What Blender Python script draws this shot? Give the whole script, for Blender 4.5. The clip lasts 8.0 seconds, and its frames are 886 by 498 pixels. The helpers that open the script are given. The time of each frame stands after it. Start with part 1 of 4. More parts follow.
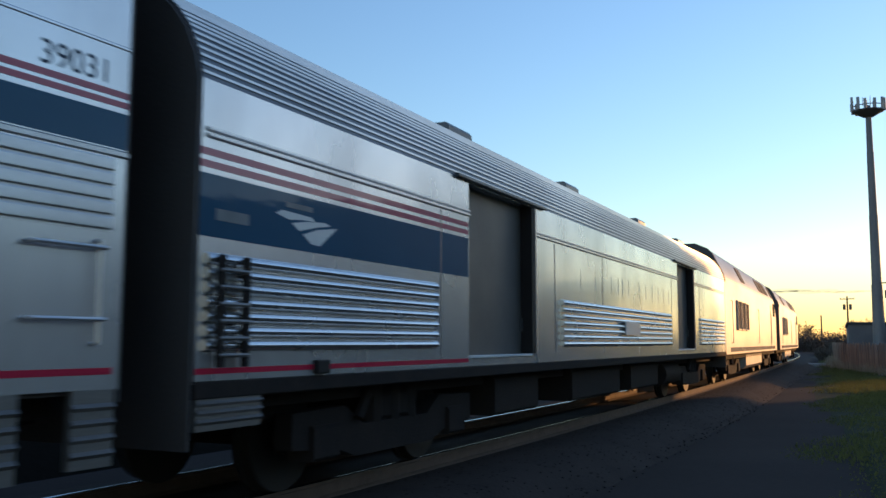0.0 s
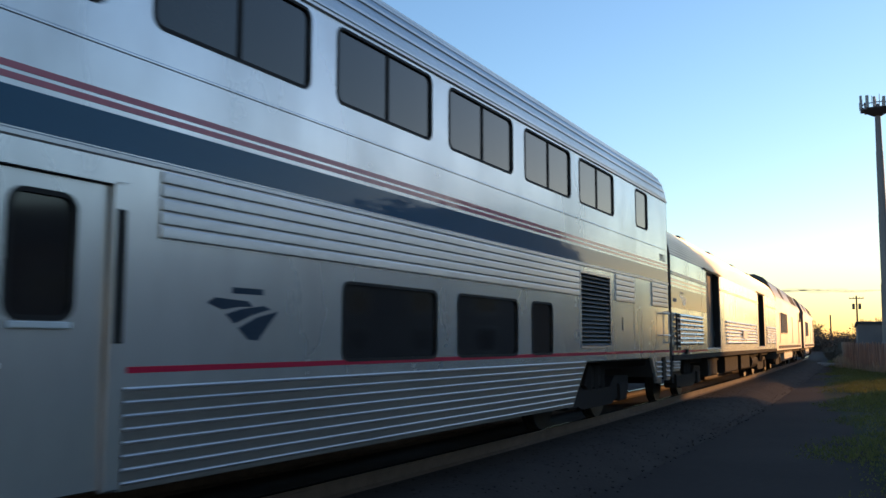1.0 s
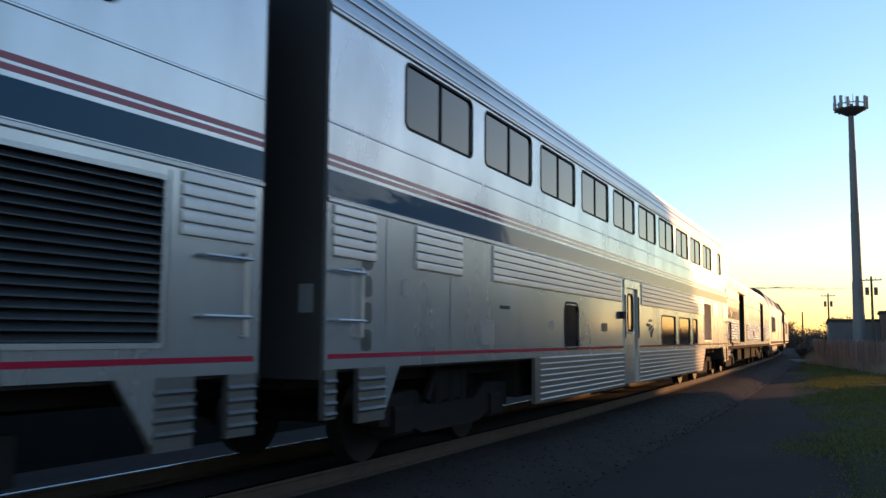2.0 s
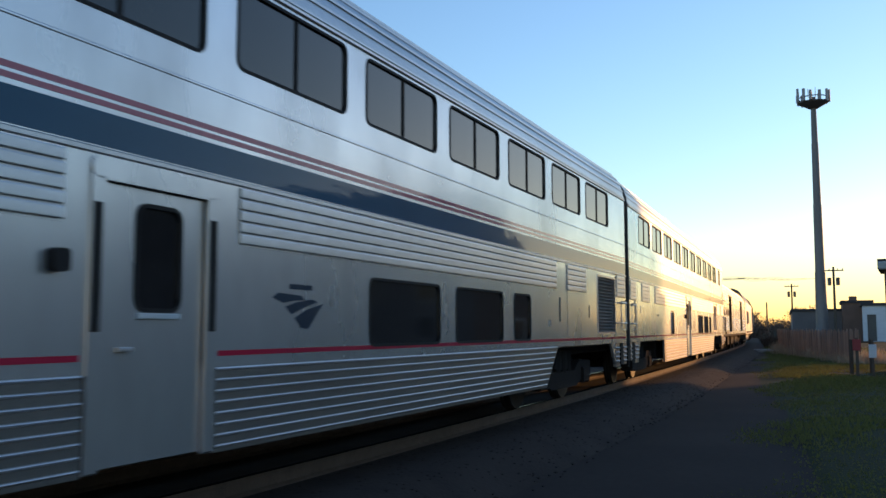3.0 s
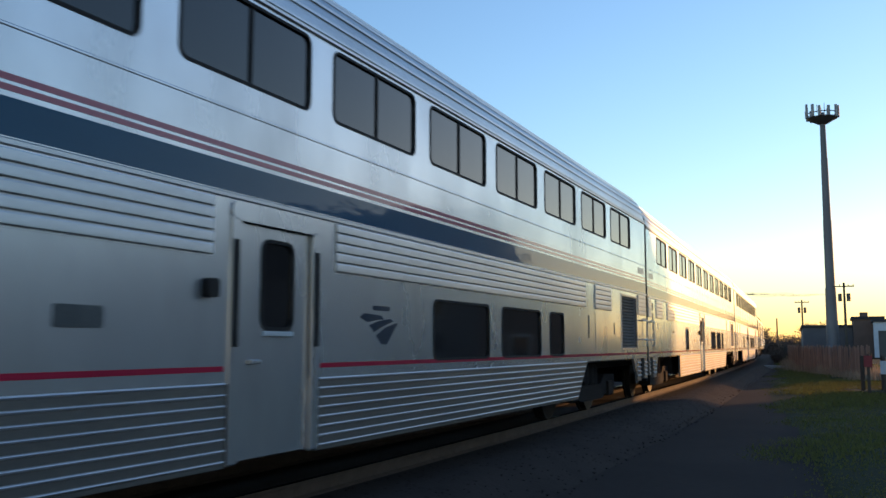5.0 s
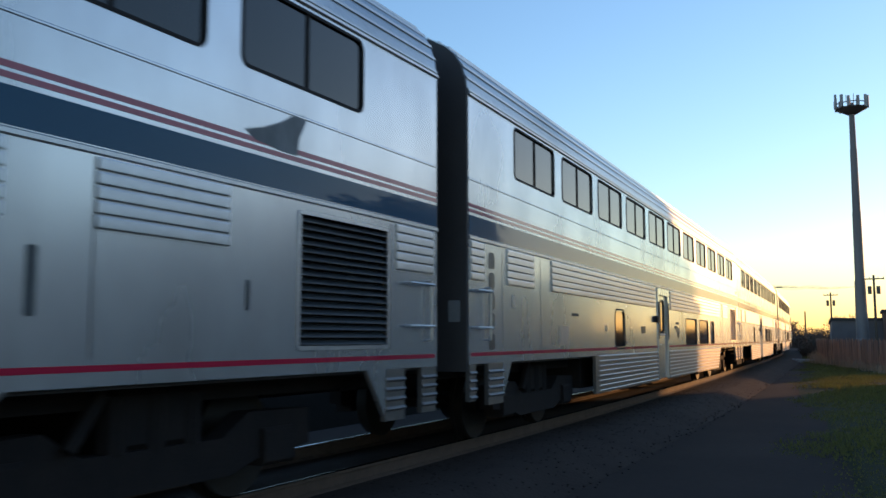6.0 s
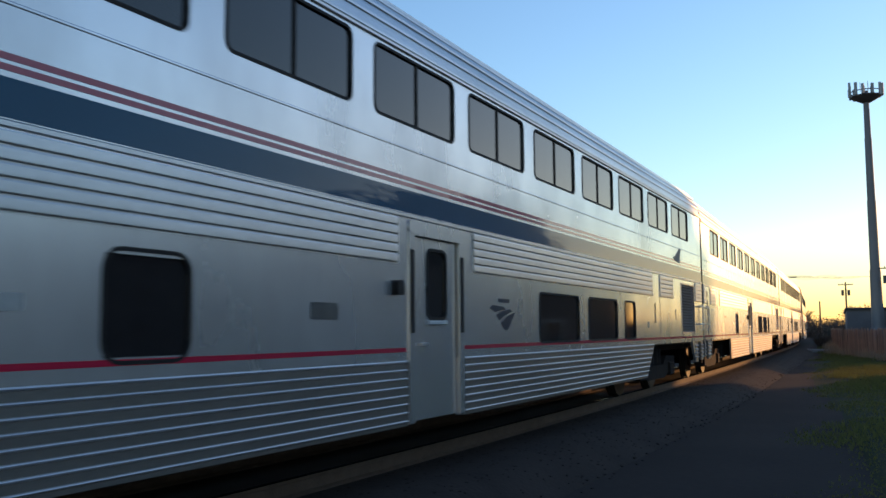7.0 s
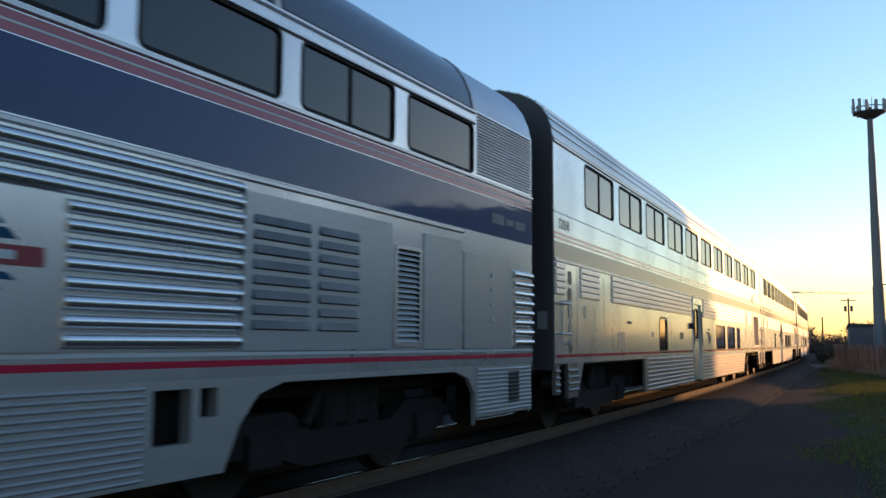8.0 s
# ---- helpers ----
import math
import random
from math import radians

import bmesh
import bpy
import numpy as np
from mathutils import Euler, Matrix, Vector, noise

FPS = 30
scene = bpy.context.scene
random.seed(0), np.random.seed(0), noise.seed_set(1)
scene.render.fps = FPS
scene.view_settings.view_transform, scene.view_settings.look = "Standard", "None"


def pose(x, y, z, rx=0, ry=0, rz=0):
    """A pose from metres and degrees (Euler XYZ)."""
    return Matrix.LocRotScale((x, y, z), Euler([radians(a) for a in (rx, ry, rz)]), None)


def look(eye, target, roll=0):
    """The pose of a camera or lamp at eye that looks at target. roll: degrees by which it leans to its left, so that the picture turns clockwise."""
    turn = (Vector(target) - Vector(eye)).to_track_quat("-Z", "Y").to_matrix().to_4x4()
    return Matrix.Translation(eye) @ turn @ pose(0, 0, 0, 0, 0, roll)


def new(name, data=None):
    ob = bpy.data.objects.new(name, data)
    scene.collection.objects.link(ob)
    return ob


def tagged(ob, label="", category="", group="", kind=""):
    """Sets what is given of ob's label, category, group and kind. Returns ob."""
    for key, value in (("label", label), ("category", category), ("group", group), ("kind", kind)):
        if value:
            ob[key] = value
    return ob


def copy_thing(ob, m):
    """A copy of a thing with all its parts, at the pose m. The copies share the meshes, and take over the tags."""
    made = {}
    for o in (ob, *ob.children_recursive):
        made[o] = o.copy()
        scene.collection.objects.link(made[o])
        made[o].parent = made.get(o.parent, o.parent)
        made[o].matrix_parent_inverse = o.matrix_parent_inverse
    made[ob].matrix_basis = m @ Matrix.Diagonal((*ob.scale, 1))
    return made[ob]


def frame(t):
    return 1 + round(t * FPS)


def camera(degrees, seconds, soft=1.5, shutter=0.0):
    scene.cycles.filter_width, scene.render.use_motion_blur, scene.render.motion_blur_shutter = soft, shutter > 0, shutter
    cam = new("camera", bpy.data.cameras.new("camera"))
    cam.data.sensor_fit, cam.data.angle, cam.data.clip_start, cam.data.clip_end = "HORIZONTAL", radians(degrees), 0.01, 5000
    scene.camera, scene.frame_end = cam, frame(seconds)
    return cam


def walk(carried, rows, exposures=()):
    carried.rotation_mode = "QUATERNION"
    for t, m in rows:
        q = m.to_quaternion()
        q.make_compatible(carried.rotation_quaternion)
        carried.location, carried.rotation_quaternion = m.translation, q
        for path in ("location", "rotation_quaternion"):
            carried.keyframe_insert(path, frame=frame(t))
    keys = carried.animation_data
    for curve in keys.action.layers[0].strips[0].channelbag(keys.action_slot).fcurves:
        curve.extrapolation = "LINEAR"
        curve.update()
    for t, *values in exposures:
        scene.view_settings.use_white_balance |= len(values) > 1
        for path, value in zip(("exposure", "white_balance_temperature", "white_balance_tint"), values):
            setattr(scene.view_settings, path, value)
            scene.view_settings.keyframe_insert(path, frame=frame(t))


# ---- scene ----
cam = camera(53.361, 8.0, soft=1.5, shutter=0.14)
EYE_Z = 1.311  # above the rail tops
# seconds, yaw, pitch, roll in degrees: a hand-held camera that stays on one spot
TURNS = [
    (0.0, 0.010, 6.030, -0.072), (0.5, 0.269, 6.150, 0.022), (1.0, 0.513, 6.021, -0.025), (1.5, 0.097, 5.908, -0.328), (3.0, -3.020, 5.225, 0.105),
    (3.5, -2.730, 5.612, 0.200), (4.0, -2.610, 6.060, -0.350), (4.5, -2.840, 6.279, -0.100), (6.0, -0.870, 5.829, 0.080), (6.5, -0.480, 5.466, -0.250),
    (7.0, -0.030, 5.352, 0.474), (7.5, 0.220, 6.110, 0.622), (8.0, 0.062, 6.080, -0.200),
]
# metres that the front of the first two-level car has gone past the spot nearest to the camera
WAY = [
    (0.0, 3.757), (0.5, 10.403), (1.0, 17.398), (1.5, 24.290), (3.0, 44.790), (3.5, 51.260), (4.0, 58.054),
    (4.5, 64.980), (6.0, 85.820), (6.5, 92.903), (7.0, 99.967), (7.5, 106.945), (8.0, 114.080),
]
FACE = 4.255  # camera to the cars' near side
HEADING, BEND = 0.49881, (0.003497, -6.1968e-05, 3.9429e-07)
walk(cam, [(t, pose(0, 0, EYE_Z, 90 + p, r, y)) for t, y, p, r in TURNS], [(0.0, 1.42, 7080, 23), (8.0, 1.42, 7080, 23)])

# ---- world, sun, exposure ----
SUN_AZ, SUN_EL = 52.0, 6.0  # clockwise from +y, and above the horizon
world = bpy.data.worlds.new("sky")
scene.world = world
world.use_nodes = True
sky = world.node_tree.nodes.new("ShaderNodeTexSky")
sky.sky_type, sky.sun_disc = "NISHITA", False
sky.sun_elevation, sky.sun_rotation = radians(SUN_EL), radians(SUN_AZ)
sky.air_density, sky.dust_density, sky.ozone_density = 1.30, 0.15, 4.0
world.node_tree.links.new(sky.outputs[0], world.node_tree.nodes["Background"].inputs[0])
world.node_tree.nodes["Background"].inputs[1].default_value = 0.15
lamp = bpy.data.lights.new("sun", "SUN")
lamp.energy, lamp.angle, lamp.color = 0.92, radians(0.9), (1.0, 0.54, 0.20)
sun = new("sun", lamp)
way = Vector((math.sin(radians(SUN_AZ)) * math.cos(radians(SUN_EL)), math.cos(radians(SUN_AZ)) * math.cos(radians(SUN_EL)), math.sin(radians(SUN_EL))))
sun.matrix_world = look(way * 60, (0, 0, 0))


# ---- materials ----
def material(name, colour, rough=0.5, metal=0.0, second=None, scale=3.0, stretch=(1, 1, 1), grain=40.0, bump=0.0, amount=0.5, rough_var=0.1, coat=0.0, spec=0.5, objects=False, coat_ior=1.5):
    """A surface with variation at two scales; second is the colour of its stains and wear."""
    m = bpy.data.materials.new(name)
    m.use_nodes = True
    nt = m.node_tree
    b = nt.nodes["Principled BSDF"]
    tex = nt.nodes.new("ShaderNodeTexCoord")
    mp = nt.nodes.new("ShaderNodeMapping")
    mp.inputs["Scale"].default_value = stretch
    nt.links.new(tex.outputs["Object"], mp.inputs[0])
    big, fine = nt.nodes.new("ShaderNodeTexNoise"), nt.nodes.new("ShaderNodeTexNoise")
    for n, s, d in ((big, scale, 5), (fine, grain, 3)):
        n.inputs["Scale"].default_value, n.inputs["Detail"].default_value = s, d
        nt.links.new(mp.outputs[0], n.inputs["Vector"])
    ramp = nt.nodes.new("ShaderNodeValToRGB")
    ramp.color_ramp.elements[0].position, ramp.color_ramp.elements[1].position = 0.38, 0.72
    nt.links.new(big.outputs[0], ramp.inputs[0])
    mix = nt.nodes.new("ShaderNodeMix")
    mix.data_type = "RGBA"
    mul = nt.nodes.new("ShaderNodeMath")
    mul.operation, mul.inputs[1].default_value = "MULTIPLY", amount
    nt.links.new(ramp.outputs[0], mul.inputs[0])
    nt.links.new(mul.outputs[0], mix.inputs[0])
    mix.inputs[6].default_value = (*colour, 1)
    mix.inputs[7].default_value = (*(second or [c * 0.7 for c in colour]), 1)
    mix2 = nt.nodes.new("ShaderNodeMix")
    mix2.data_type, mix2.blend_type = "RGBA", "OVERLAY"
    mix2.inputs[0].default_value = 0.15
    nt.links.new(mix.outputs[2], mix2.inputs[6])
    nt.links.new(fine.outputs[0], mix2.inputs[7])
    last = mix2.outputs[2]
    if objects:
        info = nt.nodes.new("ShaderNodeObjectInfo")
        hsv = nt.nodes.new("ShaderNodeHueSaturation")
        rng = nt.nodes.new("ShaderNodeMapRange")
        rng.inputs[3].default_value, rng.inputs[4].default_value = 0.7, 1.3
        nt.links.new(info.outputs["Random"], rng.inputs[0])
        nt.links.new(rng.outputs[0], hsv.inputs["Value"])
        nt.links.new(last, hsv.inputs["Color"])
        last = hsv.outputs[0]
    nt.links.new(last, b.inputs["Base Color"])
    rr = nt.nodes.new("ShaderNodeMapRange")
    rr.inputs[3].default_value, rr.inputs[4].default_value = max(0.02, rough - rough_var), rough + rough_var
    nt.links.new(big.outputs[0], rr.inputs[0])
    nt.links.new(rr.outputs[0], b.inputs["Roughness"])
    b.inputs["Metallic"].default_value = metal
    b.inputs["Coat Weight"].default_value = coat
    b.inputs["Coat Roughness"].default_value = 0.06
    b.inputs["Coat IOR"].default_value = coat_ior
    b.inputs["Specular IOR Level"].default_value = spec
    if bump:
        bp = nt.nodes.new("ShaderNodeBump")
        bp.inputs["Strength"].default_value, bp.inputs["Distance"].default_value = bump, 0.02
        nt.links.new(fine.outputs[0], bp.inputs["Height"])
        nt.links.new(bp.outputs[0], b.inputs["Normal"])
        nt.links.new(bp.outputs[0], b.inputs["Coat Normal"])
    return m


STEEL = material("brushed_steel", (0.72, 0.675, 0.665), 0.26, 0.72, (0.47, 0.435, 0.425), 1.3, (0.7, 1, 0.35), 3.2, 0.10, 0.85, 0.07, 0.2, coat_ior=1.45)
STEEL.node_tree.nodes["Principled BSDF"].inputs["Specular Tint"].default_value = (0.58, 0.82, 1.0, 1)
RIBBED = material("fluted_steel", (0.60, 0.565, 0.555), 0.36, 0.74, (0.44, 0.41, 0.40), 1.6, (0.25, 1, 1), 30, 0.0, 0.6, 0.04)
POLISHED = material("polished_bold_fluting", (0.66, 0.655, 0.65), 0.27, 0.90, (0.45, 0.445, 0.44), 1.4, (0.25, 1, 1), 30, 0.0, 0.6, 0.05)
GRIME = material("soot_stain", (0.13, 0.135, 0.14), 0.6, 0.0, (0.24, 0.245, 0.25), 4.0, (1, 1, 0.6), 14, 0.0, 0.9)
SKIRT = material("road_grimed_steel", (0.23, 0.205, 0.19), 0.42, 0.6, (0.14, 0.125, 0.115), 1.3, (0.3, 1, 1.5), 40, 0.02, 0.7, 0.07)
CLEAN_SKIRT = material("dusty_skirt_steel", (0.42, 0.405, 0.385), 0.42, 0.5, (0.32, 0.305, 0.285), 1.3, (0.3, 1, 1.5), 40, 0.02, 0.7, 0.07)
ROOF = material("dull_roof_steel", (0.55, 0.535, 0.53), 0.36, 0.85, (0.32, 0.31, 0.305), 1.0, (0.3, 1, 1), 30, 0.0, 0.6, 0.08)
ROOFDARK = material("sooty_roof_paint", (0.16, 0.16, 0.17), 0.45, 0.5, (0.07, 0.07, 0.072), 1.0, (0.3, 1, 1), 30, 0.03, 0.6, 0.08)
BLUE = material("blue_paint", (0.005, 0.074, 0.140), 0.5, 0.0, (0.010, 0.082, 0.150), 0.8, (0.4, 1, 1), 2.6, 0.2, 0.6, 0.06, 0.65, 0.06, coat_ior=1.33)
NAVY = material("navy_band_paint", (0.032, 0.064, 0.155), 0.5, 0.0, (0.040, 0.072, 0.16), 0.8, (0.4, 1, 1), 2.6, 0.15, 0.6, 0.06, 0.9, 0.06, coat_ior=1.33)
RED = material("red_stripe_paint", (0.60, 0.020, 0.055), 0.4, 0.0, (0.48, 0.03, 0.06), 1.0, (0.4, 1, 1), 2.6, 0.2, 0.6, 0.06, 0.9, 0.06, coat_ior=1.33)
PINK = material("faded_red_paint", (0.56, 0.125, 0.155), 0.4, 0.0, (0.60, 0.21, 0.23), 1.0, (0.4, 1, 1), 2.6, 0.2, 0.7, 0.06, 0.9, 0.06, coat_ior=1.33)
LIGHT = material("white_line_paint", (0.62, 0.62, 0.62), 0.35, 0.0, (0.5, 0.5, 0.5), 1.5, (0.4, 1, 1), 25, 0.0, 0.6, 0.08)
# near black, so the added bank reads as shade beneath the cars
EARTH = material("light_block_earth", (0.017, 0.0125, 0.009), 0.95, 0.0, (0.011, 0.009, 0.0065), 0.5, grain=10.0, bump=0.6, spec=0.05)
GREY = material("grey_panel_paint", (0.43, 0.425, 0.42), 0.36, 0.4, (0.33, 0.325, 0.32), 1.2, (0.5, 1, 1), 30, 0.02, 0.6, 0.08)
LOGO = material("dark_marking_film", (0.012, 0.03, 0.055), 0.5, 0.0, (0.022, 0.042, 0.066), 3.0, spec=0.15)
RUBBER = material("black_rubber", (0.016, 0.0125, 0.012), 0.7, 0.0, (0.028, 0.023, 0.021), 2.0, bump=0.1, spec=0.25)
GLASS = material("tinted_glass", (0.022, 0.018, 0.018), 0.07, 0.0, (0.028, 0.024, 0.024), 0.8, (0.6, 1, 1), 8, 0.0, 0.5, 0.04, spec=0.5)
SMOKE = material("smoked_roof_glass", (0.06, 0.062, 0.068), 0.2, 0.0, (0.05, 0.05, 0.05), 0.8, (0.6, 1, 1), 8, 0.0, 0.5, 0.04, spec=0.6)
LOUVRE = material("louvre_steel", (0.10, 0.105, 0.11), 0.45, 0.6, (0.05, 0.05, 0.05), 3.0, bump=0.05)
DARK = material("underframe_black", (0.026, 0.021, 0.020), 0.8, 0.0, (0.045, 0.034, 0.029), 3.0, bump=0.3, spec=0.08)
# dark tone stands in for shade on the end walls; also the dark hood edge
ENDS = material("end_shade_dark_paint", (0.066, 0.055, 0.053), 0.6, 0.1, (0.085, 0.075, 0.07), 1.3, bump=0.1)
WHEEL = material("wheel_steel", (0.030, 0.026, 0.023), 0.6, 0.4, (0.05, 0.035, 0.025), 4.0, bump=0.1)
DOORWAY = material("brown_inner_door", (0.11, 0.098, 0.09), 0.5, 0.2, (0.07, 0.062, 0.058), 1.2, bump=0.05)
LOCO = material("silver_locomotive_paint", (0.44, 0.42, 0.385), 0.45, 0.1, (0.33, 0.31, 0.28), 1.0, (0.4, 1, 1.4), 30, 0.02, 0.6, 0.08)
SIGNRED = material("sign_red_paint", (0.34, 0.03, 0.035), 0.5, 0.0, (0.24, 0.03, 0.03), 1.5)
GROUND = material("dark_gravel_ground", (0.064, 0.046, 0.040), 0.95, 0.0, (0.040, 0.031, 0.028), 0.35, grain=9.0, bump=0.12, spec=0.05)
BALLAST = material("ballast_stone", (0.056, 0.039, 0.033), 0.9, 0.0, (0.036, 0.027, 0.024), 1.5, grain=20.0, bump=0.5, spec=0.08)
TIE = material("creosoted_timber", (0.060, 0.045, 0.035), 0.85, 0.0, (0.035, 0.028, 0.024), 3.0, (1, 0.2, 1), 30, 0.4, objects=True)
RAILTOP = material("polished_rail_steel", (0.62, 0.62, 0.62), 0.16, 1.0, (0.50, 0.49, 0.47), 4.0)
RAIL = material("rusty_rail_steel", (0.13, 0.075, 0.05), 0.8, 0.2, (0.08, 0.05, 0.035), 6.0, bump=0.2)
TURF = material("rough_turf", (0.046, 0.046, 0.024), 0.95, 0.0, (0.066, 0.070, 0.030), 0.5, grain=14.0, bump=0.9, spec=0.1)
GRASS = material("grass_blades", (0.165, 0.165, 0.048), 0.8, 0.0, (0.23, 0.20, 0.07), 0.7, grain=6.0, spec=0.2)
WEED = material("dry_weed_stalks", (0.52, 0.38, 0.25), 0.9, 0.0, (0.32, 0.22, 0.14), 0.9, grain=8.0, spec=0.1)
TWIG = material("winter_brush", (0.15, 0.105, 0.08), 0.9, 0.0, (0.10, 0.078, 0.056), 0.5, grain=8.0, spec=0.1)
BOARD_WOOD = material("weathered_fence_boards", (0.33, 0.215, 0.145), 0.85, 0.0, (0.20, 0.135, 0.10), 1.5, (1, 1, 0.2), 20, 0.3, objects=True)
POLE = material("weathered_pole_wood", (0.10, 0.075, 0.055), 0.85, 0.0, (0.06, 0.048, 0.04), 2.0, (1, 1, 0.2), 20, 0.3)
TOWER = material("galvanised_steel", (0.20, 0.185, 0.185), 0.55, 0.4, (0.13, 0.115, 0.11), 0.3, (1, 1, 0.4), 6, 0.05)
ANTENNA = material("antenna_housing", (0.34, 0.32, 0.31), 0.5, 0.0, (0.25, 0.23, 0.22), 2.0)
WALL = material("painted_block_wall", (0.17, 0.145, 0.14), 0.85, 0.0, (0.095, 0.09, 0.095), 0.4, grain=6, bump=0.3)
WHITEWALL = material("white_siding", (0.68, 0.68, 0.70), 0.6, 0.0, (0.52, 0.52, 0.53), 0.6, (1, 1, 5), 5, 0.2)
BRICK = material("brown_brick", (0.20, 0.115, 0.085), 0.85, 0.0, (0.13, 0.08, 0.06), 0.8, grain=12, bump=0.5)
ROOFING = material("dark_shingles", (0.055, 0.05, 0.052), 0.85, 0.0, (0.035, 0.033, 0.033), 0.8, (1, 1, 3), 8, 0.4)
STONE = material("pale_kerb_stone", (0.42, 0.41, 0.38), 0.8, 0.0, (0.3, 0.29, 0.27), 2.0, bump=0.3)


def let_light_through(m, share):
    """Thin leaves and stalks pass part of the light on."""
    nt = m.node_tree
    b, out = nt.nodes["Principled BSDF"], nt.nodes["Material Output"]
    thin, mixer = nt.nodes.new("ShaderNodeBsdfTranslucent"), nt.nodes.new("ShaderNodeMixShader")
    nt.links.new(b.inputs["Base Color"].links[0].from_socket, thin.inputs[0])
    mixer.inputs[0].default_value = share
    nt.links.new(b.outputs[0], mixer.inputs[1])
    nt.links.new(thin.outputs[0], mixer.inputs[2])
    nt.links.new(mixer.outputs[0], out.inputs[0])


let_light_through(GRASS, 0.5)
let_light_through(WEED, 0.45)


# ---- mesh helpers ----
class Shape:
    """Collects corners and faces of one mesh."""

    def __init__(self):
        self.v, self.f = [], []

    def add(self, verts, faces):
        n = len(self.v)
        self.v += [tuple(p) for p in verts]
        self.f += [tuple(i + n for i in f) for f in faces]
        return self

    def box(self, x0, x1, y0, y1, z0, z1, c=0.0):
        """A box; c cuts its four long edges."""
        if c:
            ring = [(y0 + c, z0), (y1 - c, z0), (y1, z0 + c), (y1, z1 - c), (y1 - c, z1), (y0 + c, z1), (y0, z1 - c), (y0, z0 + c)]
            return self.prism(ring, x0, x1)
        return self.prism([(y0, z0), (y1, z0), (y1, z1), (y0, z1)], x0, x1)

    def prism(self, ring, x0, x1):
        """A closed ring of (y, z) drawn out along x."""
        n = len(ring)
        self.add([(x0, y, z) for y, z in ring] + [(x1, y, z) for y, z in ring],
                 [(i, (i + 1) % n, n + (i + 1) % n, n + i) for i in range(n)] + [tuple(range(n))[::-1], tuple(range(n, 2 * n))])
        return self

    def slab(self, ring, y0, y1):
        """A closed ring of (x, z) drawn out along y."""
        n = len(ring)
        self.add([(x, y0, z) for x, z in ring] + [(x, y1, z) for x, z in ring],
                 [(i, (i + 1) % n, n + (i + 1) % n, n + i) for i in range(n)] + [tuple(range(n))[::-1], tuple(range(n, 2 * n))])
        return self

    def tube(self, a, b, r0, r1=None, n=10):
        """A round bar from a to b, which may taper."""
        a, b = Vector(a), Vector(b)
        q = (b - a).to_track_quat("Z", "Y")
        r1 = r0 if r1 is None else r1
        vs = [a + q @ Vector((r0 * math.cos(i * math.tau / n), r0 * math.sin(i * math.tau / n), 0)) for i in range(n)]
        vs += [b + q @ Vector((r1 * math.cos(i * math.tau / n), r1 * math.sin(i * math.tau / n), 0)) for i in range(n)]
        return self.add(vs, [(i, (i + 1) % n, n + (i + 1) % n, n + i) for i in range(n)] + [tuple(range(n))[::-1], tuple(range(n, 2 * n))])

    def mesh(self, name, mat, smooth=35):
        me = bpy.data.meshes.new(name)
        me.from_pydata(self.v, [], self.f)
        bm = bmesh.new()
        bm.from_mesh(me)
        bmesh.ops.recalc_face_normals(bm, faces=bm.faces)
        bm.to_mesh(me)
        bm.free()
        if smooth:
            me.polygons.foreach_set("use_smooth", [True] * len(me.polygons))
            me.set_sharp_from_angle(angle=radians(smooth))
        me.materials.append(mat)
        return me

    def make(self, name, mat, parent=None, label="", at=None, smooth=35):
        ob = new(name, self.mesh(name, mat, smooth))
        if parent is not None:
            ob.parent = parent
        if at is not None:
            ob.matrix_basis = at
        return tagged(ob, label)


def round_ring(x0, x1, z0, z1, r, n=4):
    """The corners of a rounded rectangle in x and z."""
    out = []
    for cx, cz, a in ((x1 - r, z1 - r, 0), (x0 + r, z1 - r, 90), (x0 + r, z0 + r, 180), (x1 - r, z0 + r, 270)):
        for i in range(n + 1):
            w = radians(a + 90 * i / n)
            out.append((cx + r * math.cos(w), cz + r * math.sin(w)))
    return out


def frame_ring(s, x0, x1, z0, z1, w, r, y0, y1):
    """A rounded frame of width w around an opening, from depth y0 (inside) to y1 (face)."""
    a, b = round_ring(x0 - w, x1 + w, z0 - w, z1 + w, r + w), round_ring(x0, x1, z0, z1, r)
    n = len(a)
    vs = [(x, y1, z) for x, z in a] + [(x, y1, z) for x, z in b] + [(x, y0, z) for x, z in a] + [(x, y0, z) for x, z in b]
    fs = []
    for i in range(n):
        j = (i + 1) % n
        fs += [(i, j, n + j, n + i), (n + i, n + j, 3 * n + j, 3 * n + i), (i, j, 2 * n + j, 2 * n + i)]
    return s.add(vs, fs)


